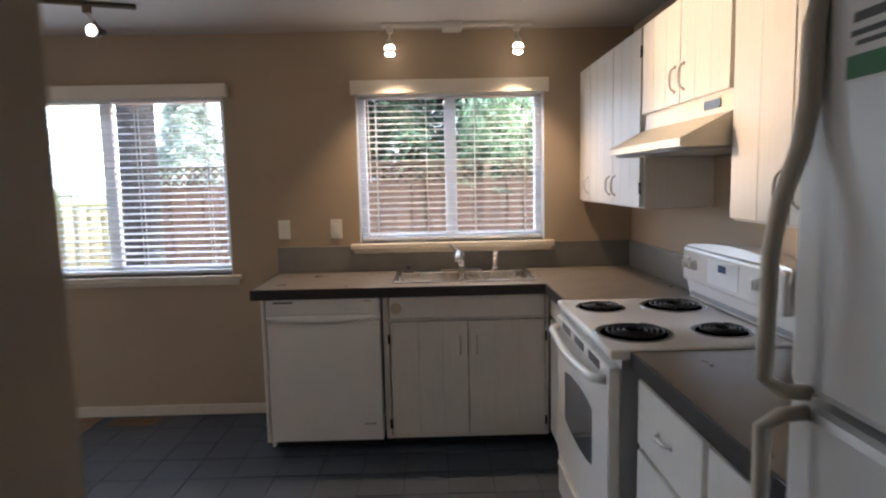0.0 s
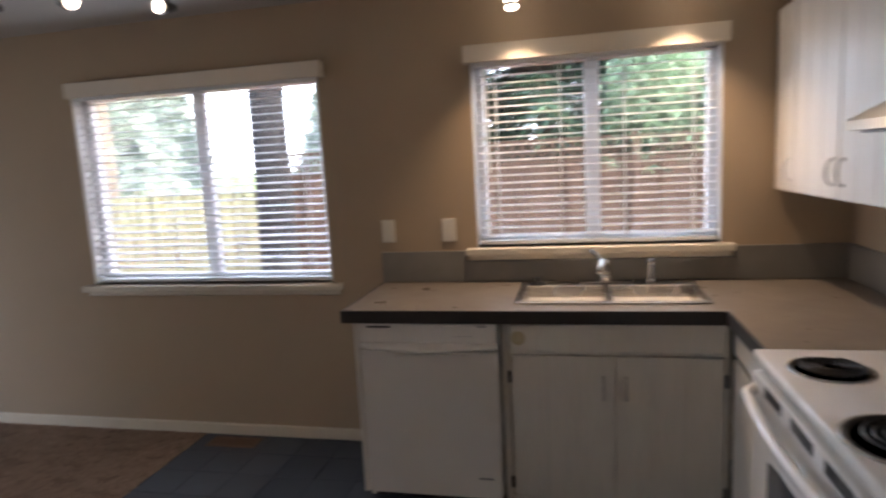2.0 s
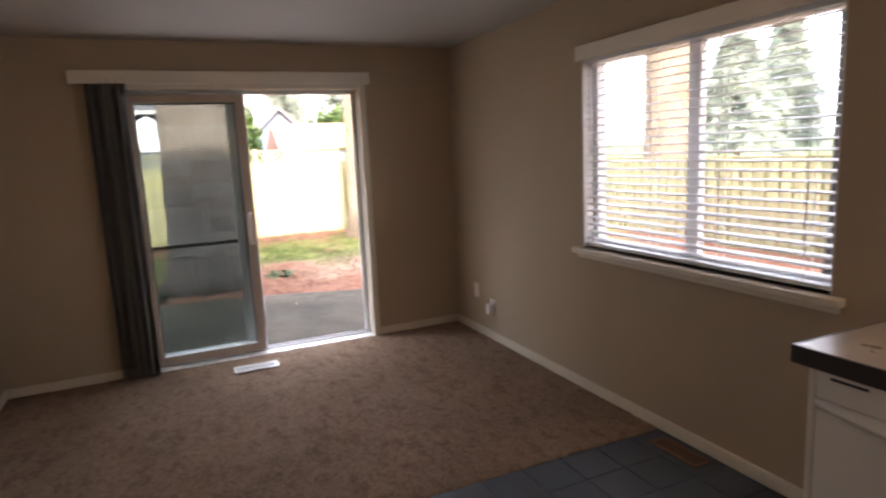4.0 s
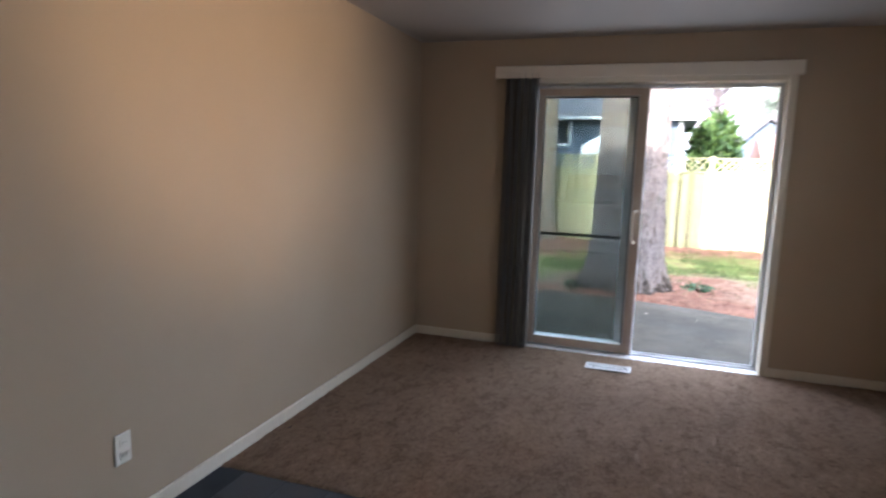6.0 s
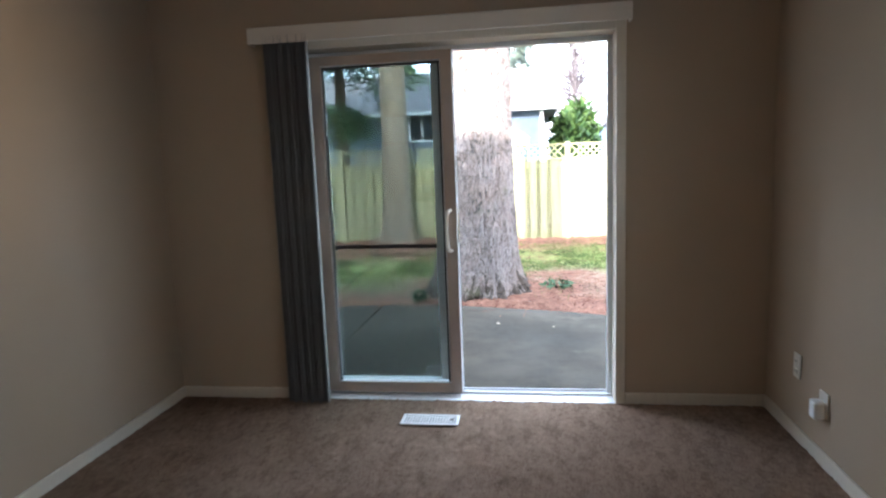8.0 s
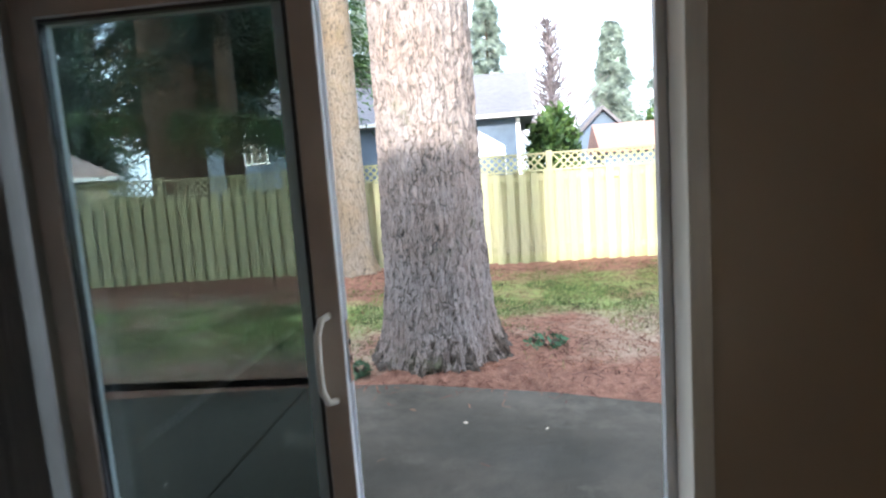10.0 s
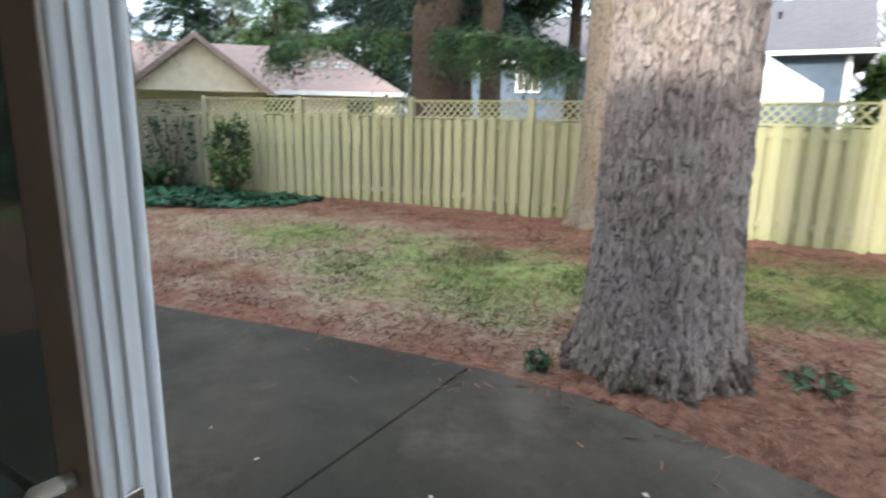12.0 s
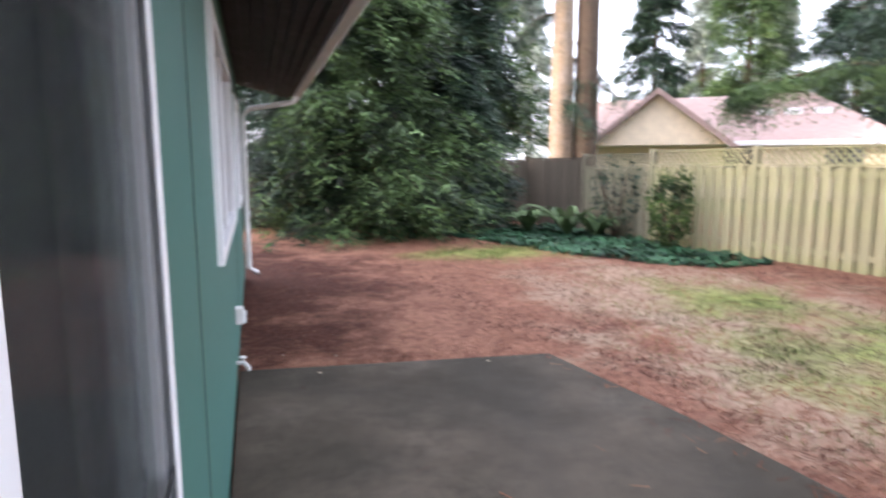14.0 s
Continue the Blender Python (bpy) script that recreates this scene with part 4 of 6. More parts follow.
part("canopy", lathe(bmesh.new(), (-2.25, 3.13, ZC - 0.03), (0, 0, 1), [(0.05, 0), (0.06, 0.004), (0.06, 0.029)], 20), M_TRACKDK, t2)
for eye, aim in DINING_HEADS:
    track_head(t2, eye, aim, (eye[0], 3.13 + (eye[0] + 2.25) * 0.35, ZC - 0.026), M_TRACKDK, M_TRACKDK)

# ---- kitchen cabinets ----
CF = 3.30            # front of the counter along the north wall
BX = 0.245           # front of the counter along the east wall
TOPZ = 0.915


def bow_handle(parent, p, q, out, r=0.0036):
    """A small pewter pull from p to q that stands off along out."""
    p, q, out = Vector(p), Vector(q), Vector(out)
    pts = []
    for k in range(9):
        s = k / 8
        pts.append(p.lerp(q, s) + out * (0.004 + 0.017 * math.sin(math.pi * s) ** 0.35))
    bm = tube(bmesh.new(), pts, [r * (0.8 + 0.7 * math.sin(math.pi * k / 8)) for k in range(9)], 8)
    part("handle", bm, M_PEWTER, parent, "pewter bow handle", True)
    for e in (p, q):
        part("rosette", lathe(bmesh.new(), e, out, [(r * 1.9, 0), (r * 1.9, 0.003), (r, 0.007)], 10), M_PEWTER, parent)


def plank_door_y(parent, x0, x1, z0, z1, y, cuts, handle, hinge, name="door"):
    """A plank door in the plane y, facing south."""
    d = part(name, boxes((x0, x1, y, y + 0.012, z0, z1)), M_CAB, parent)
    edges = [x0] + [x0 + (x1 - x0) * c for c in cuts] + [x1]
    for a, b in zip(edges, edges[1:]):
        part("plank", boxes((a + 0.0006, b - 0.0006, y - 0.007, y, z0, z1), bevel=0.002), M_CAB, d)
    if handle:
        hx = handle
        bow_handle(d, (hx, y - 0.007, z1 - 0.175), (hx, y - 0.007, z1 - 0.085), (0, -1, 0))
    if hinge:
        for hz in (z0 + 0.06, z1 - 0.09):
            part("hinge", boxes((hinge - 0.006, hinge + 0.006, y - 0.012, y - 0.004, hz - 0.025, hz + 0.025), bevel=0.002), M_BLACK, d, "black hinge")
    return d


def plank_door_x(parent, y0, y1, z0, z1, x, cuts, handle, hinge, name="door", low=True):
    """A plank door in the plane x, facing west."""
    d = part(name, boxes((x, x + 0.012, y0, y1, z0, z1)), M_CAB, parent)
    edges = [y0] + [y0 + (y1 - y0) * c for c in cuts] + [y1]
    for a, b in zip(edges, edges[1:]):
        part("plank", boxes((x - 0.007, x, a + 0.0006, b - 0.0006, z0, z1), bevel=0.002), M_CAB, d)
    if handle:
        za = z0 + 0.045 if low else z1 - 0.165
        bow_handle(d, (x - 0.007, handle, za), (x - 0.007, handle, za + 0.088), (-1, 0, 0))
    if hinge:
        for hz in (z0 + 0.08, z1 - 0.10):
            part("hinge", boxes((x - 0.012, x - 0.004, hinge - 0.006, hinge + 0.006, hz - 0.025, hz + 0.025), bevel=0.002), M_BLACK, d, "black hinge")
    return d


# base cabinet under the sink
cab = thing("sink_cabinet", (-0.16, 3.6, 0.0), "white painted plank cabinet under the sink", "cabinet")
part("body", boxes((-0.605, 0.262, CF + 0.045, YN - 0.003, 0.095, 0.868)), M_CAB, cab)
part("face_frame", boxes((-0.605, -0.575, CF + 0.027, CF + 0.045, 0.095, 0.868), (0.245, 0.262, CF + 0.027, CF + 0.045, 0.095, 0.868), (-0.575, 0.245, CF + 0.027, CF + 0.045, 0.73, 0.742), (-0.575, 0.245, CF + 0.027, CF + 0.045, 0.095, 0.115), bevel=0.002), M_CAB, cab)
part("false_drawer", boxes((-0.57, 0.24, CF + 0.012, CF + 0.027, 0.745, 0.862), bevel=0.004), M_CAB, cab)
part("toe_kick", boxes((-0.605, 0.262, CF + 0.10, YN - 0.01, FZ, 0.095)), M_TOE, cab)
plank_door_y(cab, -0.568, -0.166, 0.118, 0.726, CF + 0.028, (0.36, 0.68), -0.205, -0.575)
plank_door_y(cab, -0.161, 0.240, 0.118, 0.726, CF + 0.028, (0.34, 0.66), -0.118, 0.247)
part("stain", lathe(bmesh.new(), (-0.535, CF + 0.012, 0.80), (0, -1, 0), [(0.030, 0), (0.028, 0.0008), (0.010, 0.0012)], 14), surface("old_residue", (0.50, 0.43, 0.28), 0.6), cab, "yellowed round paint chip")

# dishwasher
dw = thing("dishwasher", (-0.92, 3.6, 0.0), "white built-in dishwasher with a bowed handle bar", "dishwasher")
part("body", boxes((-1.205, -0.615, CF + 0.04, YN - 0.01, 0.10, 0.868)), M_APPL, dw)
dd = part("door", boxes((-1.205, -0.618, CF + 0.005, CF + 0.04, 0.098, 0.745), bevel=0.006), M_APPL, dw)
bm = bmesh.new()
prof = []
for k in range(13):
    s = k / 12
    prof.append((-1.205 + 0.587 * s, CF + 0.004 - 0.022 * math.sin(math.pi * s) ** 0.7))
low = [bm.verts.new((x, y, 0.752 - 0.014 * math.sin(math.pi * i / 12))) for i, (x, y) in enumerate(prof)]
mid = [bm.verts.new((x, y - 0.004, 0.768 - 0.012 * math.sin(math.pi * i / 12))) for i, (x, y) in enumerate(prof)]
top = [bm.verts.new((x, CF + 0.006, 0.776)) for x, y in prof]
bot = [bm.verts.new((x, CF + 0.03, 0.750)) for x, y in prof]
for a, b in ((bot, low), (low, mid), (mid, top)):
    for i in range(12):
        bm.faces.new((a[i], a[i + 1], b[i + 1], b[i]))
part("handle_bar", bm, M_APPL, dd, "", True)
part("control_panel", boxes((-1.205, -0.618, CF + 0.003, CF + 0.04, 0.777, 0.868), bevel=0.006), M_APPL, dw)
part("vent_slot", boxes((-1.165, -1.065, CF + 0.0012, CF + 0.0028, 0.842, 0.850)), M_DARKPL, dw, "dark narrow vent slot")
for i in range(4):
    part("indicator", boxes((-0.80 + i * 0.022, -0.79 + i * 0.022, CF + 0.0014, CF + 0.0028, 0.806, 0.8085)), M_GREYPL, dw)
part("badge", boxes((-0.70, -0.66, CF + 0.0014, CF + 0.0028, 0.845, 0.851)), M_GREYPL, dw)
part("badge", boxes((-0.715, -0.655, CF + 0.0032, CF + 0.0048, 0.185, 0.193)), M_GREYPL, dd)
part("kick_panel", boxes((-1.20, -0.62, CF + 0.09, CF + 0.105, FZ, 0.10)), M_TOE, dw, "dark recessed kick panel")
ep = thing("end_panel", (-1.223, 3.6, 0.0), "white painted end panel beside the dishwasher", "cabinet panel")
part("panel", boxes((-1.232, -1.212, CF + 0.01, CF + 0.09, 0.095, 0.868), (-1.232, -1.212, CF + 0.0905, YN - 0.003, FZ, 0.868), bevel=0.003), M_CAB, ep)

# worktop with a hole for the sink
SX0, SX1, SY0, SY1 = -0.555, 0.215, 3.41, 3.83
wt = thing("worktop", (-0.2, 3.6, 0.87), "grey laminate worktop with a dark front edge", "worktop")
for size in ((-1.27, SX0 + 0.02, CF + 0.004, YN - 0.02, 0.872, TOPZ), (SX1 - 0.02, XE - 0.02, CF + 0.004, YN - 0.02, 0.872, TOPZ), (SX0 + 0.02, SX1 - 0.02, CF + 0.004, SY0 + 0.02, 0.872, TOPZ),
             (SX0 + 0.02, SX1 - 0.02, SY1 - 0.02, YN - 0.02, 0.872, TOPZ), (BX + 0.004, XE - 0.02, 2.845, CF + 0.004, 0.872, TOPZ)):
    part("top", boxes(size), M_TOP, wt)
part("front_edge", boxes((-1.274, BX, CF - 0.006, CF + 0.003, 0.862, TOPZ + 0.001), (-1.279, -1.271, CF - 0.006, YN - 0.003, 0.862, TOPZ + 0.001), (BX - 0.006, BX + 0.003, 2.845, CF - 0.006, 0.862, TOPZ + 0.001), bevel=0.002), M_EDGE, wt)
part("backsplash", boxes((-1.275, KWIN[0] - 0.06, YN - 0.019, YN - 0.001, TOPZ + 0.001, 1.072), (KWIN[0] - 0.06, KWIN[1] + 0.06, YN - 0.019, YN - 0.001, TOPZ + 0.001, 1.022), (KWIN[1] + 0.06, XE - 0.001, YN - 0.019, YN - 0.001, TOPZ + 0.001, 1.072), (XE - 0.019, XE - 0.001, 2.845, YN - 0.019, TOPZ + 0.001, 1.072), bevel=0.002), M_SPLASH, wt)
wt2 = thing("worktop", (0.55, 1.5, 0.87), "grey laminate worktop beside the stove, with a dark edge", "worktop")
part("top", boxes((BX + 0.034, XE - 0.02, 1.02, 2.035, 0.872, TOPZ)), M_TOP, wt2)
part("front_edge", boxes((BX + 0.024, BX + 0.033, 1.02, 2.04, 0.862, TOPZ + 0.001), (BX + 0.024, XE - 0.1, 2.035, 2.041, 0.862, TOPZ + 0.001), bevel=0.002), M_EDGE, wt2)
part("backsplash", boxes((XE - 0.019, XE - 0.001, 1.02, 2.04, TOPZ + 0.001, 1.072), bevel=0.002), M_SPLASH, wt2)

# sink, tap and sprayer
sk = thing("kitchen_sink", (-0.17, 3.62, 0.90), "stainless steel double-bowl sink in the worktop", "sink")
part("rim", boxes((SX0, SX1, SY0, SY0 + 0.03, TOPZ + 0.001, TOPZ + 0.008), (SX0, SX1, SY1 - 0.085, SY1, TOPZ + 0.001, TOPZ + 0.008), (SX0, SX0 + 0.03, SY0 + 0.03, SY1 - 0.085, TOPZ + 0.001, TOPZ + 0.008), (SX1 - 0.03, SX1, SY0 + 0.03, SY1 - 0.085, TOPZ + 0.001, TOPZ + 0.008), (-0.185, -0.155, SY0 + 0.03, SY1 - 0.085, TOPZ + 0.001, TOPZ + 0.007), bevel=0.003), M_STEEL, sk)
for a, b in ((SX0 + 0.028, -0.187), (-0.153, SX1 - 0.028)):
    c, d, e = SY0 + 0.028, SY1 - 0.083, 0.75
    bm = bmesh.new()
    ring = lambda i, z: [bm.verts.new(p) for p in ((a + i, c + i, z), (b - i, c + i, z), (b - i, d - i, z), (a + i, d - i, z))]
    r0, r1, r2 = ring(0, TOPZ + 0.004), ring(0.012, e + 0.02), ring(0.035, e)
    for p, q in ((r0, r1), (r1, r2)):
        for i in range(4):
            bm.faces.new((p[i], p[(i + 1) % 4], q[(i + 1) % 4], q[i]))
    bm.faces.new(r2)
    part("bowl", bm, M_BOWL, sk)
    part("drain", lathe(bmesh.new(), ((a + b) / 2, (c + d) / 2, e + 0.001), (0, 0, 1), [(0.045, 0), (0.045, 0.003), (0.02, 0.001)], 20), M_CHROME, sk, "round strainer")
fa = thing("kitchen_tap", (-0.17, 3.80, TOPZ), "chrome single-lever kitchen tap behind the sink", "tap")
part("base_plate", boxes((-0.29, -0.05, 3.775, 3.82, TOPZ + 0.008, TOPZ + 0.018), bevel=0.004), M_CHROME, fa)
part("body", lathe(bmesh.new(), (-0.17, 3.797, TOPZ + 0.018), (0, 0, 1), [(0.026, 0), (0.024, 0.03), (0.022, 0.075), (0.018, 0.09), (0.006, 0.10)], 18), M_CHROME, fa, "", True)
part("spout", tube(bmesh.new(), [(-0.17, 3.79, TOPZ + 0.07), (-0.18, 3.74, TOPZ + 0.12), (-0.19, 3.68, TOPZ + 0.13), (-0.20, 3.62, TOPZ + 0.105), (-0.20, 3.61, TOPZ + 0.085)], [0.016, 0.014, 0.013, 0.014, 0.014], 12), M_CHROME, fa, "", True)
part("lever", tube(bmesh.new(), [(-0.17, 3.80, TOPZ + 0.10), (-0.20, 3.79, TOPZ + 0.13), (-0.235, 3.78, TOPZ + 0.165)], [0.010, 0.008, 0.009], 10), M_CHROME, fa, "", True)
sp = thing("side_sprayer", (0.03, 3.80, TOPZ), "chrome and dark side sprayer behind the sink", "sprayer")
part("base", lathe(bmesh.new(), (0.03, 3.797, TOPZ + 0.008), (0, 0, 1), [(0.025, 0), (0.022, 0.012), (0.016, 0.02)], 16), M_CHROME, sp, "", True)
part("head", tube(bmesh.new(), [(0.03, 3.797, TOPZ + 0.028), (0.03, 3.79, TOPZ + 0.08), (0.03, 3.77, TOPZ + 0.108), (0.03, 3.745, TOPZ + 0.112)], [0.013, 0.016, 0.018, 0.012], 12), M_CHROME, sp, "", True)
stp = thing("drain_stopper", (-0.48, 3.775, TOPZ + 0.008), "black rubber drain stopper on the sink's rim", "stopper")
part("plug", lathe(bmesh.new(), (-0.48, 3.775, TOPZ + 0.0085), (0, 0, 1), [(0.038, 0), (0.04, 0.006), (0.02, 0.012), (0.012, 0.016), (0.016, 0.03), (0.006, 0.036)], 18), M_RUBBER, stp, "", True)

# corner base cabinet and the drawer cabinet by the stove
cb = thing("corner_cabinet", (0.5, 3.1, 0.0), "white painted narrow cabinet between sink and stove", "cabinet")
part("body", boxes((0.29, XE - 0.003, 2.85, CF + 0.04, 0.095, 0.868)), M_CAB, cb)
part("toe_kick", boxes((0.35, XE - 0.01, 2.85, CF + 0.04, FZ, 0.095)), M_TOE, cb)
plank_door_x(cb, 2.86, CF + 0.02, 0.118, 0.726, 0.277, (0.5,), None, None)
part("drawer", boxes((0.270, 0.289, 2.86, CF + 0.02, 0.745, 0.862), bevel=0.003), M_CAB, cb)

dc = thing("drawer_cabinet", (0.58, 1.52, 0.0), "white painted drawer cabinet beside the stove", "cabinet")
part("body", boxes((0.30, XE - 0.003, 1.02, 2.035, 0.095, 0.868)), M_CAB, dc)
part("toe_kick", boxes((0.36, XE - 0.01, 1.02, 2.035, FZ, 0.095)), M_TOE, dc)
for a, b in ((1.56, 2.0), (1.05, 1.53)):
    for lo, hi in ((0.64, 0.842), (0.40, 0.622), (0.12, 0.382)):
        dr = part("drawer", boxes((0.280, 0.299, a, b, lo, hi), bevel=0.004), M_CAB, dc)
        m = (a + b) / 2
        bow_handle(dr, (0.280, m - 0.045, (lo + hi) / 2), (0.280, m + 0.045, (lo + hi) / 2), (-1, 0, 0))

# stove
st = thing("electric_stove", (0.55, 2.44, 0.0), "white freestanding electric stove with four black coil burners", "stove")
SY, SYB = 2.05, 2.835
part("body", boxes((0.25, XE - 0.02, SY, SYB, FZ + 0.003, 0.885)), M_APPL, st)
part("side_panel", boxes((0.245, XE - 0.03, SY - 0.003, SY - 0.0005, 0.03, 0.885)), M_GREYPL, st, "grey painted side panel")
part("cooktop", boxes((0.205, 0.80, SY - 0.012, SYB + 0.005, 0.888, 0.922), bevel=0.010), M_APPL, st, "", True)
od = part("oven_door", boxes((0.205, 0.249, SY + 0.004, SYB - 0.004, 0.235, 0.86), bevel=0.008), M_APPL, st)
bm = bmesh.new()
oval = [(2.24, 0.655), (2.32, 0.67), (2.44, 0.675), (2.57, 0.67), (2.66, 0.655), (2.66, 0.455), (2.57, 0.44), (2.44, 0.435), (2.32, 0.44), (2.24, 0.455)]
prism(bm, oval, 0, 0.2015, 0.204)
part("oven_window", bm, M_GLASSDK, od, "grey tinted oven window")
hp = [(0.205, SYB - 0.03, 0.815), (0.175, SYB - 0.06, 0.812)] + [(0.168 - 0.012 * math.sin(math.pi * k / 8), SYB - 0.08 - (SYB - SY - 0.16) * k / 8, 0.81 - 0.012 * math.sin(math.pi * k / 8)) for k in range(9)] + [(0.175, SY + 0.06, 0.812), (0.205, SY + 0.03, 0.815)]
part("oven_handle", tube(bmesh.new(), hp, 0.015, 10), M_APPL, od, "white bowed handle", True)
for k in range(3):
    a = SY + 0.10 + k * 0.21
    for j in range(5):
        part("vent_slot", boxes((0.2025, 0.2048, a, a + 0.14, 0.825 + j * 0.0065, 0.8285 + j * 0.0065)), M_DARKPL, od)
dr = part("storage_drawer", boxes((0.21, 0.249, SY + 0.004, SYB - 0.004, 0.045, 0.225), bevel=0.008), M_APPL, st)
part("drawer_lip", boxes((0.195, 0.212, SY + 0.05, SYB - 0.05, 0.195, 0.215), bevel=0.006), M_APPL, dr)
# backguard with a bowed top
bm = bmesh.new()
outline = [(SY - 0.005, 0.925)]
outline += [(SYB + 0.005, 0.925)] + [(SYB + 0.005 - 0.02 * (1 - math.cos(k * math.pi / 8)) - 0, 1.10 + 0.055 * math.sin(k * math.pi / 8)) for k in range(5)]
top = [(SYB - 0.015 - (SYB - SY - 0.03) * k / 8, 1.157 + 0.028 * math.sin(math.pi * k / 8)) for k in range(9)]
outline += top + [(SY - 0.005 + 0.02 * (1 - math.cos(k * math.pi / 8)), 1.10 + 0.055 * math.sin(k * math.pi / 8)) for k in range(4, -1, -1)]
prism(bm, outline, 0, 0.795, 0.86)
for v in bm.verts:
    if v.co.x < 0.8:
        v.co.x -= 0.035 * max(0, min(1, (v.co.z - 0.99) / 0.06)) * (1 if v.co.z > 0.99 else 0) - 0.02 * max(0, (v.co.z - 1.1) / 0.08)
bgd = part("backguard", bm, M_APPL, st)
for y in (SY - 0.0075, SYB + 0.0055):
    part("end_panel", boxes((0.79, 0.868, y, y + 0.002, 0.93, 1.12)), M_DARKPL, st, "black metal end panel")
# a grey strip stands in for the shaded lower face of the controls
part("shade_strip", boxes((0.7905, 0.794, SY + 0.012, SYB - 0.012, 0.935, 0.998)), M_GREYPL, st, "grey recessed strip that paints the shade under the controls")
part("control_face", boxes((0.752, 0.80, SY + 0.01, SYB - 0.01, 1.005, 1.15), bevel=0.012), M_APPL, st)
for y in (2.76, 2.70, 2.20, 2.12):
    k = part("knob", lathe(bmesh.new(), (0.752, y, 1.085), (-1, 0, 0), [(0.024, 0), (0.024, 0.006), (0.019, 0.009), (0.017, 0.022), (0.014, 0.024)], 18), M_APPL, st, "", True)
    part("grip", boxes((0.722, 0.733, y - 0.004, y + 0.004, 1.068, 1.102), bevel=0.002), M_APPL, k)
part("touch_panel", boxes((0.7495, 0.7515, 2.34, 2.58, 1.03, 1.125)), M_VINYL, st, "glossy white touch panel")
part("display", boxes((0.7475, 0.7492, 2.43, 2.49, 1.085, 1.112)), M_SCREENLCD, st, "small blue display")
for x, y, r in ((0.345, 2.24, 0.112), (0.345, 2.655, 0.085), (0.645, 2.235, 0.085), (0.645, 2.655, 0.112)):
    b = part("burner", lathe(bmesh.new(), (x, y, 0.9225), (0, 0, 1), [(r * 0.2, 0), (r, 0.0), (r * 1.08, 0.004), (r * 1.12, 0.003), (r * 1.14, 0)], 28), M_BLACK, st, "black drip bowl", True)
    pts = []
    for i in range(110):
        a = i / 110 * 2 * math.pi * 4.2
        rr = r * 0.22 + (r * 0.70) * i / 110
        pts.append((x + rr * math.cos(a), y + rr * math.sin(a), 0.933))
    part("coil", tube(bmesh.new(), pts, 0.0042, 6), M_COIL, b, "black spiral heating coil", True)
    part("trim_ring", lathe(bmesh.new(), (x, y, 0.9222), (0, 0, 1), [(r * 1.10, 0), (r * 1.15, 0.005), (r * 1.2, 0.0)], 28), M_CHROME, b, "chrome trim ring", True)

# range hood
hd = thing("range_hood", (0.6, 2.41, 1.53), "almond enamel range hood over the stove", "range hood")
bm = bmesh.new()
prism(bm, [(0.875, 1.70), (0.575, 1.70), (0.57, 1.645), (0.41, 1.565), (0.41, 1.54), (0.875, 1.54)], 1, 2.045, 2.80)
part("shell", bm, M_HOOD, hd)
part("underside", boxes((0.44, 0.86, 2.07, 2.775, 1.532, 1.539)), M_GREYPL, hd, "grey filter tray")
part("switch_plate", boxes((0.567, 0.5695, 2.13, 2.24, 1.662, 1.69)), M_DARKPL, hd, "dark switch plate")

# upper cabinets
UX = 0.57


def upper(y0, y1, z0, z1, doors, label, low=True):
    c = thing("wall_cabinet", (0.72, (y0 + y1) / 2, z0), label, "cabinet", "wall cabinets")
    part("body", boxes((UX + 0.02, XE - 0.002, y0, y1, z0, z1)), M_CAB, c)
    part("face_frame", boxes((UX + 0.008, UX + 0.02, y0, y1, z0, z0 + 0.012), (UX + 0.008, UX + 0.02, y0, y1, z1 - 0.02, z1), (UX + 0.008, UX + 0.02, y0, y0 + 0.012, z0 + 0.012, z1 - 0.02), (UX + 0.008, UX + 0.02, y1 - 0.012, y1, z0 + 0.012, z1 - 0.02)), M_CAB, c)
    for a, b, h, hg in doors:
        plank_door_x(c, a, b, z0 + 0.008, z1 - 0.012, UX - 0.004, (0.34, 0.67) if b - a > 0.3 else (0.5,), h, hg, "door", low)


upper(2.82, 3.895, 1.315, 2.085, [(2.83, 3.22, 3.18, 2.822), (3.225, 3.65, 3.27, None), (3.655, 3.885, 3.69, None)], "white painted plank wall cabinet with three doors")
upper(2.045, 2.815, 1.702, 2.085, [(2.055, 2.42, 2.385, None), (2.425, 2.81, 2.465, None)], "white painted wall cabinet over the range hood")
upper(1.415, 2.04, 1.315, 2.085, [(1.73, 2.03, 1.765, None), (1.425, 1.725, 1.685, None)], "white painted plank wall cabinet beside the hood")
upper(1.02, 1.41, 1.315, 2.085, [(1.03, 1.40, 1.07, None)], "white painted narrow wall cabinet beside the fridge")
upper(0.17, 1.015, 1.74, 2.085, [(0.60, 1.005, 0.65, None), (0.18, 0.595, 0.545, None)], "white painted wall cabinet over the fridge")

# refrigerator
fr = thing("refrigerator", (0.5, 0.59, 0.0), "white textured top-freezer refrigerator with long handles", "refrigerator")
FX = 0.115
part("cabinet", boxes((FX + 0.065, XE - 0.03, 0.20, 0.97, FZ + 0.003, 1.66), bevel=0.008), M_FRIDGE, fr)
upd = part("freezer_door", boxes((FX, FX + 0.06, 0.20, 0.97, 1.185, 1.665), bevel=0.014), M_FRIDGE, fr)
lod = part("fridge_door", boxes((FX, FX + 0.06, 0.20, 0.97, 0.09, 1.172), bevel=0.014), M_FRIDGE, fr)
part("gasket", boxes((FX + 0.06, FX + 0.066, 0.21, 0.96, 0.09, 1.66)), M_GREYPL, fr)
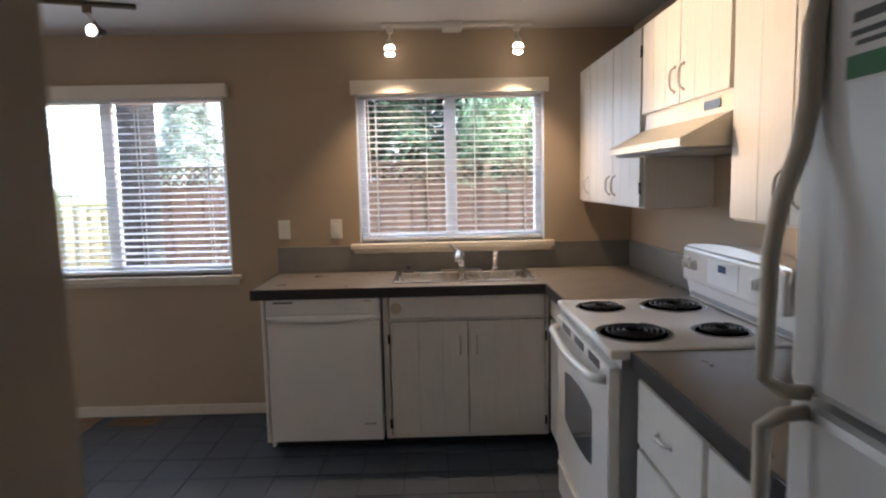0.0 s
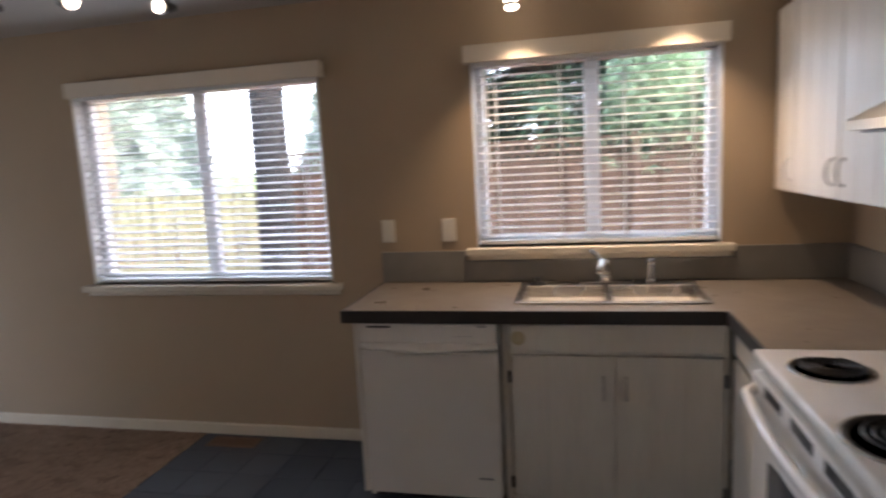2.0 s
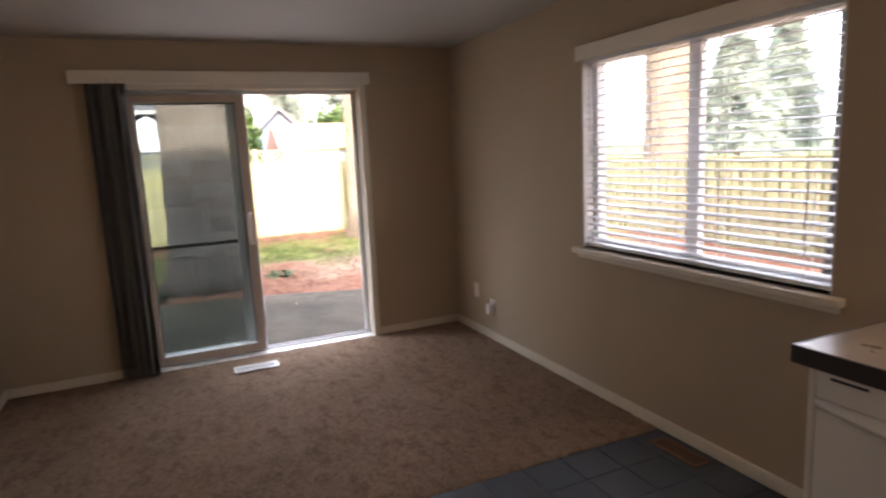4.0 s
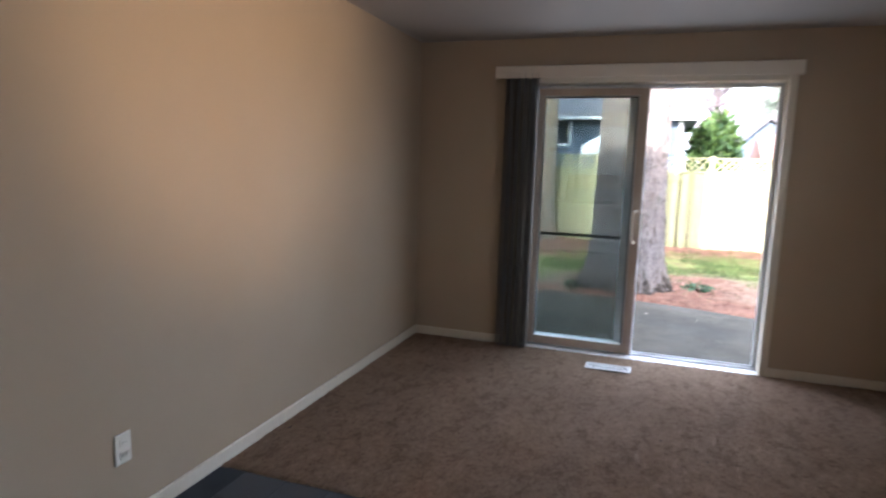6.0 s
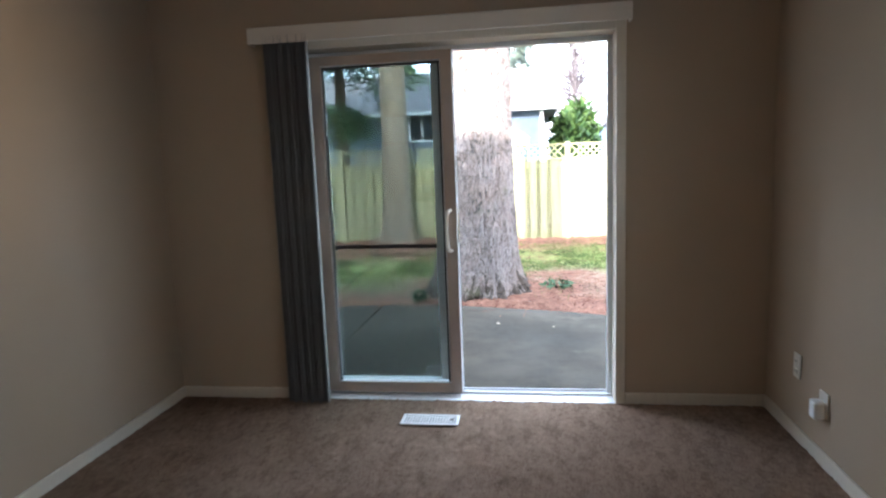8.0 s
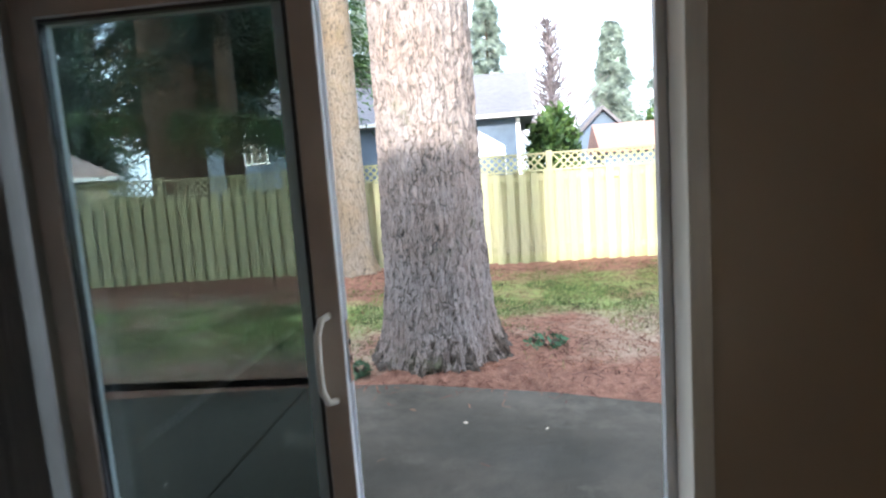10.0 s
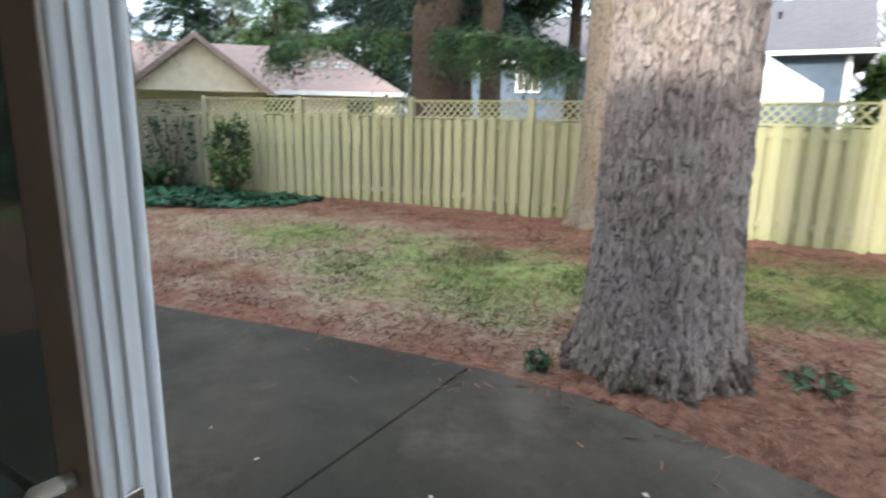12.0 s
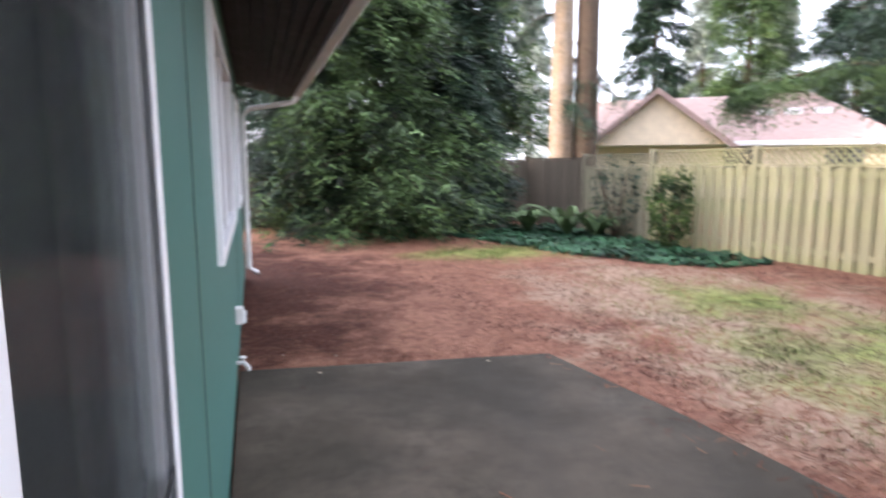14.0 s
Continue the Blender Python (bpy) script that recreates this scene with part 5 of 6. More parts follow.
part("base_grille", boxes((FX + 0.05, FX + 0.07, 0.21, 0.96, FZ + 0.003, 0.085)), M_GREYPL, fr)
hy = 0.925
part("handle", tube(bmesh.new(), [(FX - 0.006, hy, 1.645), (FX - 0.012, hy, 1.62), (FX - 0.014, hy, 1.53), (FX - 0.022, hy, 1.48), (FX - 0.042, hy, 1.42), (FX - 0.052, hy, 1.36), (FX - 0.054, hy, 1.21), (FX - 0.03, hy, 1.192), (FX, hy, 1.19)], [0.010, 0.012, 0.012, 0.011, 0.010, 0.010, 0.010, 0.010, 0.010], 10), M_TRIM, upd, "cream bowed handle", True)
part("handle", tube(bmesh.new(), [(FX, hy, 1.165), (FX - 0.03, hy, 1.163), (FX - 0.054, hy, 1.15), (FX - 0.054, hy, 0.98), (FX - 0.044, hy, 0.90), (FX - 0.02, hy, 0.84), (FX - 0.012, hy, 0.72), (FX - 0.006, hy, 0.70)], [0.010, 0.010, 0.010, 0.010, 0.010, 0.011, 0.012, 0.010], 10), M_TRIM, lod, "cream bowed handle", True)
lb = thing("energy_label", (FX, 0.82, 1.55), "white paper label with a green band on the freezer door", "label")
part("sheet", boxes((FX - 0.0016, FX - 0.0003, 0.805, 0.885, 1.545, 1.625)), M_LABELW, lb)
part("band", boxes((FX - 0.0024, FX - 0.0018, 0.807, 0.883, 1.548, 1.572)), M_LABELG, lb, "green printed band")
part("print", boxes((FX - 0.0024, FX - 0.0018, 0.82, 0.875, 1.605, 1.615), (FX - 0.0024, FX - 0.0018, 0.815, 0.878, 1.591, 1.597), (FX - 0.0024, FX - 0.0018, 0.815, 0.87, 1.581, 1.586)), M_LABELK, lb, "grey lines of print")

# ---- fences ----


def fence_run(name, p, q, posts, top, base, board_mat, lattice, label, both=True, panel_boards=11, cover=1.22):
    """A board fence from p to q, boards on both sides of the rails, lattice above."""
    p, q = Vector((*p, 0)), Vector((*q, 0))
    f = thing(name, ((p + q) / 2).to_3d() + Vector((0, 0, base)), label, "fence", "garden fences")
    u = (q - p).normalized()
    ang = math.atan2(u.y, u.x)
    length = (q - p).length
    rnd = random.Random(int(abs(p.x * 10 + q.y * 7)))
    lat = 0.27 if lattice else 0.0
    board_top = top - lat - 0.05

    def local_box(sizes, bevel=0.0):
        bm = boxes(*sizes, bevel=bevel)
        bmesh.ops.recalc_face_normals(bm, faces=bm.faces)
        me = bpy.data.meshes.new(name)
        bm.to_mesh(me)
        bm.free()
        me.materials.append(board_mat)
        return me

    step = length / posts
    post_me = local_box([(-0.05, 0.05, -0.058, 0.058, base - 0.15, top + 0.03)], 0.006)
    for i in range(posts + 1):
        shared("post", post_me, p + u * (step * i), f, (0, 0, ang))
    rail_me = [local_box([(0.045, step - 0.045, -0.02, 0.02, a, b)]) for a, b in ((base + 0.22, base + 0.31), (board_top - 0.16, board_top - 0.07))]
    cap_me = [local_box([(0.045, step - 0.045, -0.03, 0.03, a, b)]) for a, b in ((top - 0.03, top), (board_top + 0.006, board_top + 0.04))]
    w = step / (panel_boards * 2) * cover
    board_me = [local_box([(-w / 2, w / 2, -0.009, 0.009, base + 0.02 + 0.012 * k, board_top)], 0.003) for k in range(3)]
    lattice_me = None
    if lattice:
        bm = bmesh.new()
        z0, z1 = board_top + 0.041, top - 0.031
        h = z1 - z0
        x = 0.05 - h
        while x < step - 0.05:
            for a, b, y in ((x, x + h, 0.004), (x + h, x, -0.004)):
                pts = []
                for s in (0.0, 1.0):
                    pts.append((a + (b - a) * s, z0 + h * s))
                (xa, za), (xb, zb) = pts
                if min(xa, xb) < 0.05 or max(xa, xb) > step - 0.05:
                    continue
                d = 0.019
                vs = [bm.verts.new(v) for v in ((xa - d, y - 0.003, za), (xa + d, y - 0.003, za), (xb + d, y - 0.003, zb), (xb - d, y - 0.003, zb), (xa - d, y + 0.003, za), (xa + d, y + 0.003, za), (xb + d, y + 0.003, zb), (xb - d, y + 0.003, zb))]
                for fc in ((0, 1, 2, 3), (7, 6, 5, 4), (0, 4, 5, 1), (3, 2, 6, 7), (1, 5, 6, 2), (0, 3, 7, 4)):
                    bm.faces.new([vs[i] for i in fc])
            x += 0.13
        lattice_me = bpy.data.meshes.new("lattice")
        bmesh.ops.recalc_face_normals(bm, faces=bm.faces)
        bm.to_mesh(lattice_me)
        bm.free()
        lattice_me.materials.append(board_mat)
    side = Vector((-u.y, u.x, 0))
    for i in range(posts):
        at = p + u * (step * i)
        for me in rail_me:
            shared("rail", me, at, f, (0, 0, ang))
        for me in cap_me:
            shared("cap_rail", me, at, f, (0, 0, ang))
        if lattice_me:
            shared("lattice", lattice_me, at, f, (0, 0, ang))
        for k in range(panel_boards * 2):
            front = k % 2 == 0
            if not front and not both:
                continue
            c = at + u * ((k + 0.5) * step / (panel_boards * 2)) + side * (0.032 if front else -0.032)
            shared("board", rnd.choice(board_me), c + Vector((0, 0, rnd.uniform(-0.012, 0.008))), f, (radians(rnd.uniform(-0.5, 0.5)), radians(rnd.uniform(-0.4, 0.4)), ang + radians(rnd.uniform(-0.8, 0.8))))
    return f


LBL = "yellowed wooden board fence with a lattice top"
fence_run("garden_fence", (-13.90, 8.1), (-13.86, 1.15), 3, 1.70, -0.20, M_FENCE, True, LBL)
fence_run("garden_fence", (-13.86, 1.15), (-13.75, -3.45), 2, 1.70, -0.20, M_FENCE, True, LBL)
fence_run("garden_fence", (-13.75, -3.45), (-13.0, -8.1), 2, 1.72, -0.20, M_FENCE, True, LBL)
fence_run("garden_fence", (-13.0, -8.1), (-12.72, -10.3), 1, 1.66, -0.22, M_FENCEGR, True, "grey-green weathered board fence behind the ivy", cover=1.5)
fence_run("garden_fence", (-12.72, -10.3), (-12.4, -12.9), 1, 1.60, -0.22, M_FENCEDK, False, "weathered board fence behind the ferns, shade painted into its dark colour", cover=1.85)
fence_run("garden_fence", (-12.4, -12.9), (-4.0, -13.4), 4, 1.55, -0.20, M_FENCEDK, False, "weathered board fence behind the big shrub, shade painted into its dark colour", cover=1.85)
fence_run("garden_fence", (5.5, 9.0), (-4.6, 9.0), 4, 1.74, -0.25, M_FENCEBR, True, "reddish brown board fence with a lattice top", cover=1.85)
fence_run("garden_fence", (-4.6, 9.6), (-13.9, 9.6), 4, 1.22, -0.25, M_FENCE, False, "low yellowed board fence beyond the window")

# ---- trees ----


def trunk_mesh(name, at, h, r_top, r_base, flare, mat, parent, seed, nu=64, nv=60, ridge=0.035, lean=(0, 0), roots=7, plates=False):
    """A tapered trunk with furrowed bark and a flared foot."""
    x0, y0, z0 = at
    verts, faces = [], []
    for j in range(nv + 1):
        s = j / nv
        z = h * s ** 1.6 if nv > 30 else h * s
        r = r_base + (r_top - r_base) * (z / h)
        foot = math.exp(-z / (0.28 + 0.25 * flare))
        for i in range(nu):
            a = 2 * math.pi * i / nu
            rr = r + flare * foot * (0.75 + 0.35 * math.sin(a * roots + seed) * foot + 0.25 * noise.noise((math.cos(a) * 2, math.sin(a) * 2, seed)))
            fur = noise.noise((math.cos(a) * r * 16, math.sin(a) * r * 16, z * 1.9 + seed))
            fur2 = noise.noise((math.cos(a) * r * 34, math.sin(a) * r * 34, z * 5.0 + seed))
            if plates:
                dist = noise.voronoi((math.cos(a) * r * 26 + 1.2 * fur, math.sin(a) * r * 26 + fur2, z * 5.0 + 1.5 * fur + seed))[0]
                rr += ridge * (min(1.0, (dist[1] - dist[0]) * 2.6) - 0.5) * 0.55
            rr += ridge * 0.6 * (abs(fur) * 1.4 - 0.35) + ridge * 0.4 * fur2
            verts.append((x0 + rr * math.cos(a) + lean[0] * z, y0 + rr * math.sin(a) + lean[1] * z, z0 + z))
    for j in range(nv):
        for i in range(nu):
            k = (i + 1) % nu
            faces.append((j * nu + i, j * nu + k, (j + 1) * nu + k, (j + 1) * nu + i))
    faces.append(tuple(range(nv * nu, (nv + 1) * nu)))
    return raw_part(name, verts, faces, mat, parent, "", True)


def sprays(rng, centers, dirs, length, width, droop, per, twist=0.5):
    """Flat needle sprays: each a fan of narrow leaflets along a drooping twig."""
    verts, faces = [], []
    for c, d in zip(centers, dirs):
        d = np.array(d) / (np.linalg.norm(d) + 1e-9)
        side = np.cross(d, (0, 0, 1.0))
        side /= np.linalg.norm(side) + 1e-9
        L = length * rng.uniform(0.6, 1.3)
        for k in range(per):
            s = (k + 0.5) / per
            base = np.array(c) + d * L * s + np.array((0, 0, -droop * L * s * s))
            for sg in (-1, 1):
                tip = base + (side * sg * 0.8 + d * 0.55 + rng.normal(0, twist * 0.4, 3) + np.array((0, 0, -droop * 0.5))) * width * (1.15 - 0.7 * s) * rng.uniform(0.7, 1.3)
                w = (d * 0.5 + np.array((0, 0, 0.25)) * rng.normal()) * width * 0.34
                n = len(verts)
                verts += [tuple(base - w * 0.5), tuple(base + w * 0.5), tuple(tip + w * 0.3), tuple(tip - w * 0.1)]
                faces.append((n, n + 1, n + 2, n + 3))
    return verts, faces


def conifer(name, at, h, r, bare, mat, bark, label, seed, boughs=60, per_bough=16, leaf=0.16, trunk_r=0.22, droop=0.5, lean=(0, 0), size=0.55, power=0.75):
    """A fir or cedar: trunk, limbs, and a crown of drooping sprays with gaps."""
    rng = np.random.default_rng(seed)
    t = thing(name, at, label, "tree")
    trunk_mesh("trunk", at, h, 0.03, trunk_r, trunk_r * 0.5, bark, t, seed, 20, 24, trunk_r * 0.08, lean)
    limb = bmesh.new()
    cs, ds = [], []
    for b in range(boughs):
        s = rng.uniform(0, 1) ** 0.9
        z = bare + (h - bare) * s
        a = rng.uniform(0, 2 * math.pi)
        reach = r * (1 - s) ** power * rng.uniform(0.55, 1.15) + 0.12
        d = np.array((math.cos(a), math.sin(a), 0.0))
        sag = droop * reach * rng.uniform(0.2, 0.8)
        o = np.array(at) + np.array((lean[0] * z, lean[1] * z, z))
        pts = [o + d * reach * k / 4 + np.array((0, 0, 0.10 * reach * math.sin(k / 4 * 2.2) - sag * (k / 4) ** 2)) for k in range(5)]
        tube(limb, [tuple(v) for v in pts], [max(0.006, trunk_r * 0.16 * (1 - k / 4.6) * (1 - s * 0.7)) for k in range(5)], 5)
        for k in range(per_bough):
            u = rng.uniform(0.18, 1.0)
            i = min(3, int(u * 4))
            c = pts[i] + (pts[i + 1] - pts[i]) * (u * 4 - i)
            yaw = a + rng.normal(0, 0.9)
            cs.append(c + rng.normal(0, 0.05 * reach, 3))
            ds.append((math.cos(yaw), math.sin(yaw), rng.normal(-0.25, 0.3)))
    tagged(part("branchwork", limb, bark, t), "", "", "", "stuff")
    v, f = sprays(rng, cs, ds, size, leaf, droop, 5)
    raw_part("crown", v, f, mat, t)
    return t


def limb_with_sprays(parent, pts, r, mat, bark, seed, n, length, leaf, droop=0.8):
    rng = np.random.default_rng(seed)
    part("limb", tube(bmesh.new(), pts, r, 6), bark, parent)
    cs, ds = [], []
    P = [np.array(p) for p in pts]
    for k in range(n):
        u = rng.uniform(0.1, 1) * (len(P) - 1)
        i = min(len(P) - 2, int(u))
        c = P[i] + (P[i + 1] - P[i]) * (u - i)
        a = rng.uniform(0, 2 * math.pi)
        cs.append(c + rng.normal(0, 0.07, 3))
        ds.append((math.cos(a) * 0.8, math.sin(a) * 0.8, rng.normal(-0.45, 0.35)))
    v, f = sprays(rng, cs, ds, length, leaf, droop, 5)
    raw_part("foliage", v, f, mat, parent)


# the great fir by the patio
big = thing("fir_tree", (-8.55, 2.12, -0.13), "huge grey furrowed fir trunk beside the patio", "tree")
trunk_mesh("trunk", (-8.53, 2.08, -0.34), 13.2, 0.29, 0.445, 0.33, M_BARK, big, 3.0, 300, 420, 0.030, (0.004, 0.0), 9, True)
trunk_mesh("root_collar", (-8.53, 2.08, -0.34), 0.50, 0.40, 0.475, 0.36, M_BARKROOT, big, 3.0, 240, 26, 0.085, (0.004, 0.0), 9, True)
limb_with_sprays(big, [(-8.5, 2.3, 6.5), (-8.9, 3.6, 6.2), (-9.3, 5.0, 5.3), (-9.6, 6.1, 4.3)], [0.07, 0.05, 0.03, 0.01], M_NEEDLEBL, M_BARKDK, 31, 260, 0.5, 0.14)
limb_with_sprays(big, [(-8.6, 1.9, 7.5), (-9.3, 0.6, 7.0), (-10.2, -1.2, 5.4), (-10.6, -1.9, 4.6)], [0.07, 0.05, 0.03, 0.01], M_NEEDLEBL, M_BARKDK, 32, 320, 0.5, 0.14)

t2 = thing("fir_tree", (-13.35, 0.10, -0.2), "brown fir trunk in front of the fence", "tree")
trunk_mesh("trunk", (-13.35, 0.10, -0.2), 12.0, 0.16, 0.275, 0.22, M_BARKBR, t2, 8.0, 110, 120, 0.014, (0.0, 0.004), 6)
for k, (pts, n) in enumerate((([(-13.3, -0.4, 4.6), (-13.0, -1.6, 4.3), (-12.8, -2.8, 3.6), (-12.7, -3.8, 3.1)], 360), ([(-13.3, -0.4, 5.4), (-12.9, -1.0, 5.2), (-12.6, -1.6, 4.7), (-12.5, -2.0, 4.2)], 280), ([(-13.4, -0.1, 5.6), (-13.3, 0.9, 5.3), (-13.2, 1.6, 4.9)], 200))):
    limb_with_sprays(t2, pts, [0.05, 0.035, 0.02, 0.008][:len(pts)], M_NEEDLEBL, M_BARKDK, 40 + k, n, 0.5, 0.13)

t4 = thing("fir_tree", (-12.2, 5.32, -0.2), "pale brown fir trunk standing on the lawn", "tree")
trunk_mesh("trunk", (-12.2, 5.32, -0.2), 11.0, 0.2, 0.30, 0.14, M_BARKBR, t4, 12.0, 90, 100, 0.012, (0, 0.0), 6)

for at, r, mat, lab in (((-16.2, -4.45, -0.2), 0.60, M_BARKDK, "thick dark fir trunk behind the fence"), ((-16.3, -3.2, -0.2), 0.23, M_BARKDK, "slim dark fir trunk behind the fence"),
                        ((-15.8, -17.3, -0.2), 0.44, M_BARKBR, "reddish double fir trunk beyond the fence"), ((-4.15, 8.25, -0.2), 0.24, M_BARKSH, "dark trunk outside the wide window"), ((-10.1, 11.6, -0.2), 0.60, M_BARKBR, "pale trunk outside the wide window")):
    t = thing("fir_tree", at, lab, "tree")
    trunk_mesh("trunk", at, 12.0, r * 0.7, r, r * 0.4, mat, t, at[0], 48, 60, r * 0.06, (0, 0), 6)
    if at[0] < -15:
        for k in range(7):
            a = k * 0.9 + at[1]
            z = 3.6 + k * 0.8
            limb_with_sprays(t, [(at[0], at[1], z), (at[0] + 1.1 * math.cos(a), at[1] + 1.1 * math.sin(a), z - 0.1), (at[0] + 2.3 * math.cos(a), at[1] + 2.3 * math.sin(a), z - 0.9)], [0.05, 0.03, 0.01], M_NEEDLEBL, M_BARKDK, 60 + k, 130, 0.6, 0.16)
dbl = thing("fir_tree", (-16.6, -17.0, -0.2), "dark second stem of the double fir", "tree")
trunk_mesh("trunk", (-16.6, -17.0, -0.2), 12.0, 0.35, 0.45, 0.2, M_BARKDK, dbl, 5.5, 40, 50, 0.03)

# limb with hanging sprays across the fence
hang = bpy.data.objects["fir_tree.003"] if "fir_tree.003" in bpy.data.objects else big
limb_with_sprays(hang, [(-16.0, -4.2, 3.1), (-15.2, -3.6, 3.0), (-14.4, -2.4, 2.8), (-14.2, -1.2, 2.6), (-14.1, -0.7, 2.4)], [0.06, 0.05, 0.035, 0.02, 0.008], M_NEEDLE, M_BARKDK, 77, 1250, 0.48, 0.11, 0.9)
limb_with_sprays(hang, [(-16.0, -4.8, 3.1), (-15.4, -5.8, 3.2), (-14.6, -6.8, 3.0), (-14.3, -7.5, 2.7)], [0.05, 0.04, 0.03, 0.01], M_NEEDLE, M_BARKDK, 78, 1000, 0.48, 0.11, 0.9)

# the big cedar shrub at the end of the house
FIR = "dark green conifer among the neighbouring trees, three of them added unseen for shade"
conifer("cedar_shrub", (-7.9, -11.6, -0.2), 7.6, 3.3, 0.05, M_CEDAR, M_BARKDK, "large bushy green cedar at the end of the house", 5, 400, 40, 0.19, 0.16, 0.6, size=0.62)
conifer("cedar_shrub", (-6.3, -12.3, -0.2), 5.4, 1.6, 0.1, M_NEEDLEBL, M_BARKDK, "dark bushy cedar beside the larger one", 6, 150, 30, 0.2, 0.12, 0.5, size=0.5)
conifer("cedar_shrub", (-10.0, -12.0, -0.2), 4.3, 1.7, 0.1, M_NEEDLEBL, M_BARKDK, "dark low cedar by the fence corner", 7, 170, 30, 0.2, 0.12, 0.5, size=0.5)

# conifers beyond the fences; the last three, unseen in the east, are added to shade the yard
spec = [(-38, -24, 17, 3.4, 3.5, 61), (-36, -30, 19, 3.6, 5.0, 62), (-34, -37, 18, 3.6, 4.0, 63), (-44, -19, 18, 3.6, 4.0, 64), (-20.5, -6.2, 13, 2.7, 3.4, 11), (-24, -4.2, 14, 2.6, 5.0, 14), (-13, -22, 15, 3.2, 2.0, 15), (-6, -24, 14, 3.0, 2.0, 17), (-16, -26, 15, 3.0, 3.0, 18), (9, -4.5, 14, 3.0, 0.5, 33), (10, -8, 15, 3.2, 0.5, 34), (9, -11.5, 14, 3.0, 0.5, 35)]
for x, y, h, r, bare, seed in spec:
    conifer("conifer", (x, y, -0.2), h, r, bare, M_NEEDLEBL if seed % 2 else M_NEEDLE, M_BARKDK, FIR, seed, 150, 30, 0.40, 0.26, 0.6, size=1.05)
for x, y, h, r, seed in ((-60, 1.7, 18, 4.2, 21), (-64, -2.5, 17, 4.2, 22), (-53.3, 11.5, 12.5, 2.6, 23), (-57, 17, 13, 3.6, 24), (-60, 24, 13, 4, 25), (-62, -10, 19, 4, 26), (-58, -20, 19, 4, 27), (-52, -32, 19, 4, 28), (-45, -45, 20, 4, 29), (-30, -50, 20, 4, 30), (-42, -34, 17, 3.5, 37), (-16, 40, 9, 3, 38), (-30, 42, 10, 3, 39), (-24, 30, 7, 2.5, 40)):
    conifer("conifer", (x, y, -0.2), h, r, 1.5, M_FARTREE, M_BARKDK, "distant conifer, haze painted into its pale colour", seed, 190, 26, 0.42, 0.3, 0.6, size=0.8, power=0.9)
for x, y, h, r, seed in ((-0.8, 12.0, 11, 2.6, 42), (1.6, 12.2, 10, 2.5, 43), (4.2, 13.0, 10, 2.5, 44)):
    conifer("conifer", (x, y, -0.2), h, r, 0.5, M_NEEDLEBL, M_BARKDK, "dark conifer beyond the brown fence", seed, 150, 28, 0.34, 0.2, 0.6, size=0.95)
pale = conifer("conifer", (1.9, 7.6, -0.2), 7.5, 1.7, 2.9, M_NEEDLEBL, M_BARKDK, "cedar with pale hanging sprays outside the sink window", 51, 40, 14, 0.15, 0.14, 0.7)
limb_with_sprays(pale, [(1.9, 7.6, 3.1), (1.2, 7.0, 3.0), (0.6, 6.4, 2.75), (0.28, 6.1, 2.5), (0.2, 6.0, 2.3)], [0.04, 0.03, 0.02, 0.012, 0.006], M_PALE, M_BARKDK, 52, 620, 0.40, 0.10, 1.5)
# bare deciduous tree, hedge and bushes
bare = thing("bare_tree", (-48, 6.2, -0.2), "bare grey deciduous tree in the distance", "tree")
rng = np.random.default_rng(61)
bm = bmesh.new()
tube(bm, [(-48, 6.2, -0.2), (-48, 6.2, 5), (-48.1, 6.3, 13)], [0.3, 0.2, 0.04], 6)
for k in range(520):
    a, z = rng.uniform(0, 6.28), rng.uniform(1.5, 11.5)
    L = 3.4 * (1 - z / 15) * rng.uniform(0.5, 1.15)
    p0 = Vector((-48, 6.2, z))
    p1 = p0 + Vector((math.cos(a) * L * 0.7, math.sin(a) * L * 0.7, L * 0.5))
    p2 = p1 + Vector((math.cos(a + rng.normal(0, 0.7)) * L * 0.6, math.sin(a + rng.normal(0, 0.7)) * L * 0.6, L * 0.7))
    tube(bm, [p0, p1, p2], [0.05, 0.03, 0.015], 4)
part("crown", bm, M_BARE, bare)


def bush(name, at, rx, ry, h, n, leaf, mat, label, seed, category="bush"):
    """A bush of many small leaves, thicker towards the outside."""
    rng = np.random.default_rng(seed)
    b = thing(name, at, label, category)
    bm = bmesh.new()
    for k in range(9):
        a = rng.uniform(0, 6.28)
        tube(bm, [at, (at[0] + 0.3 * rx * math.cos(a), at[1] + 0.3 * ry * math.sin(a), at[2] + h * 0.4), (at[0] + 0.7 * rx * math.cos(a), at[1] + 0.7 * ry * math.sin(a), at[2] + h * 0.8)], [0.02, 0.014, 0.005], 5)
    part("branchwork", bm, M_BARKDK, b)
    d = rng.normal(size=(n, 3))
    d /= np.linalg.norm(d, axis=1)[:, None]
    rad = rng.uniform(0.35, 1, n) ** 0.4
    rad *= 1 + 0.22 * np.sin(d[:, 0] * 5 + seed) * np.cos(d[:, 1] * 4 + d[:, 2] * 6)
    c = np.stack([at[0] + d[:, 0] * rx * rad, at[1] + d[:, 1] * ry * rad, at[2] + h * 0.5 + d[:, 2] * h * 0.5 * rad], 1)
    verts, faces = [], []
    for p in c:
        u = rng.normal(size=3)
        u /= np.linalg.norm(u)
        w = np.cross(u, rng.normal(size=3))
        w /= np.linalg.norm(w) + 1e-9
        s = leaf * rng.uniform(0.6, 1.4)
        i = len(verts)
        verts += [tuple(p - u * s), tuple(p + w * s * 0.45), tuple(p + u * s), tuple(p - w * s * 0.45)]
        faces.append((i, i + 1, i + 2, i + 3))
    raw_part("leaves", verts, faces, mat, b)
    return b


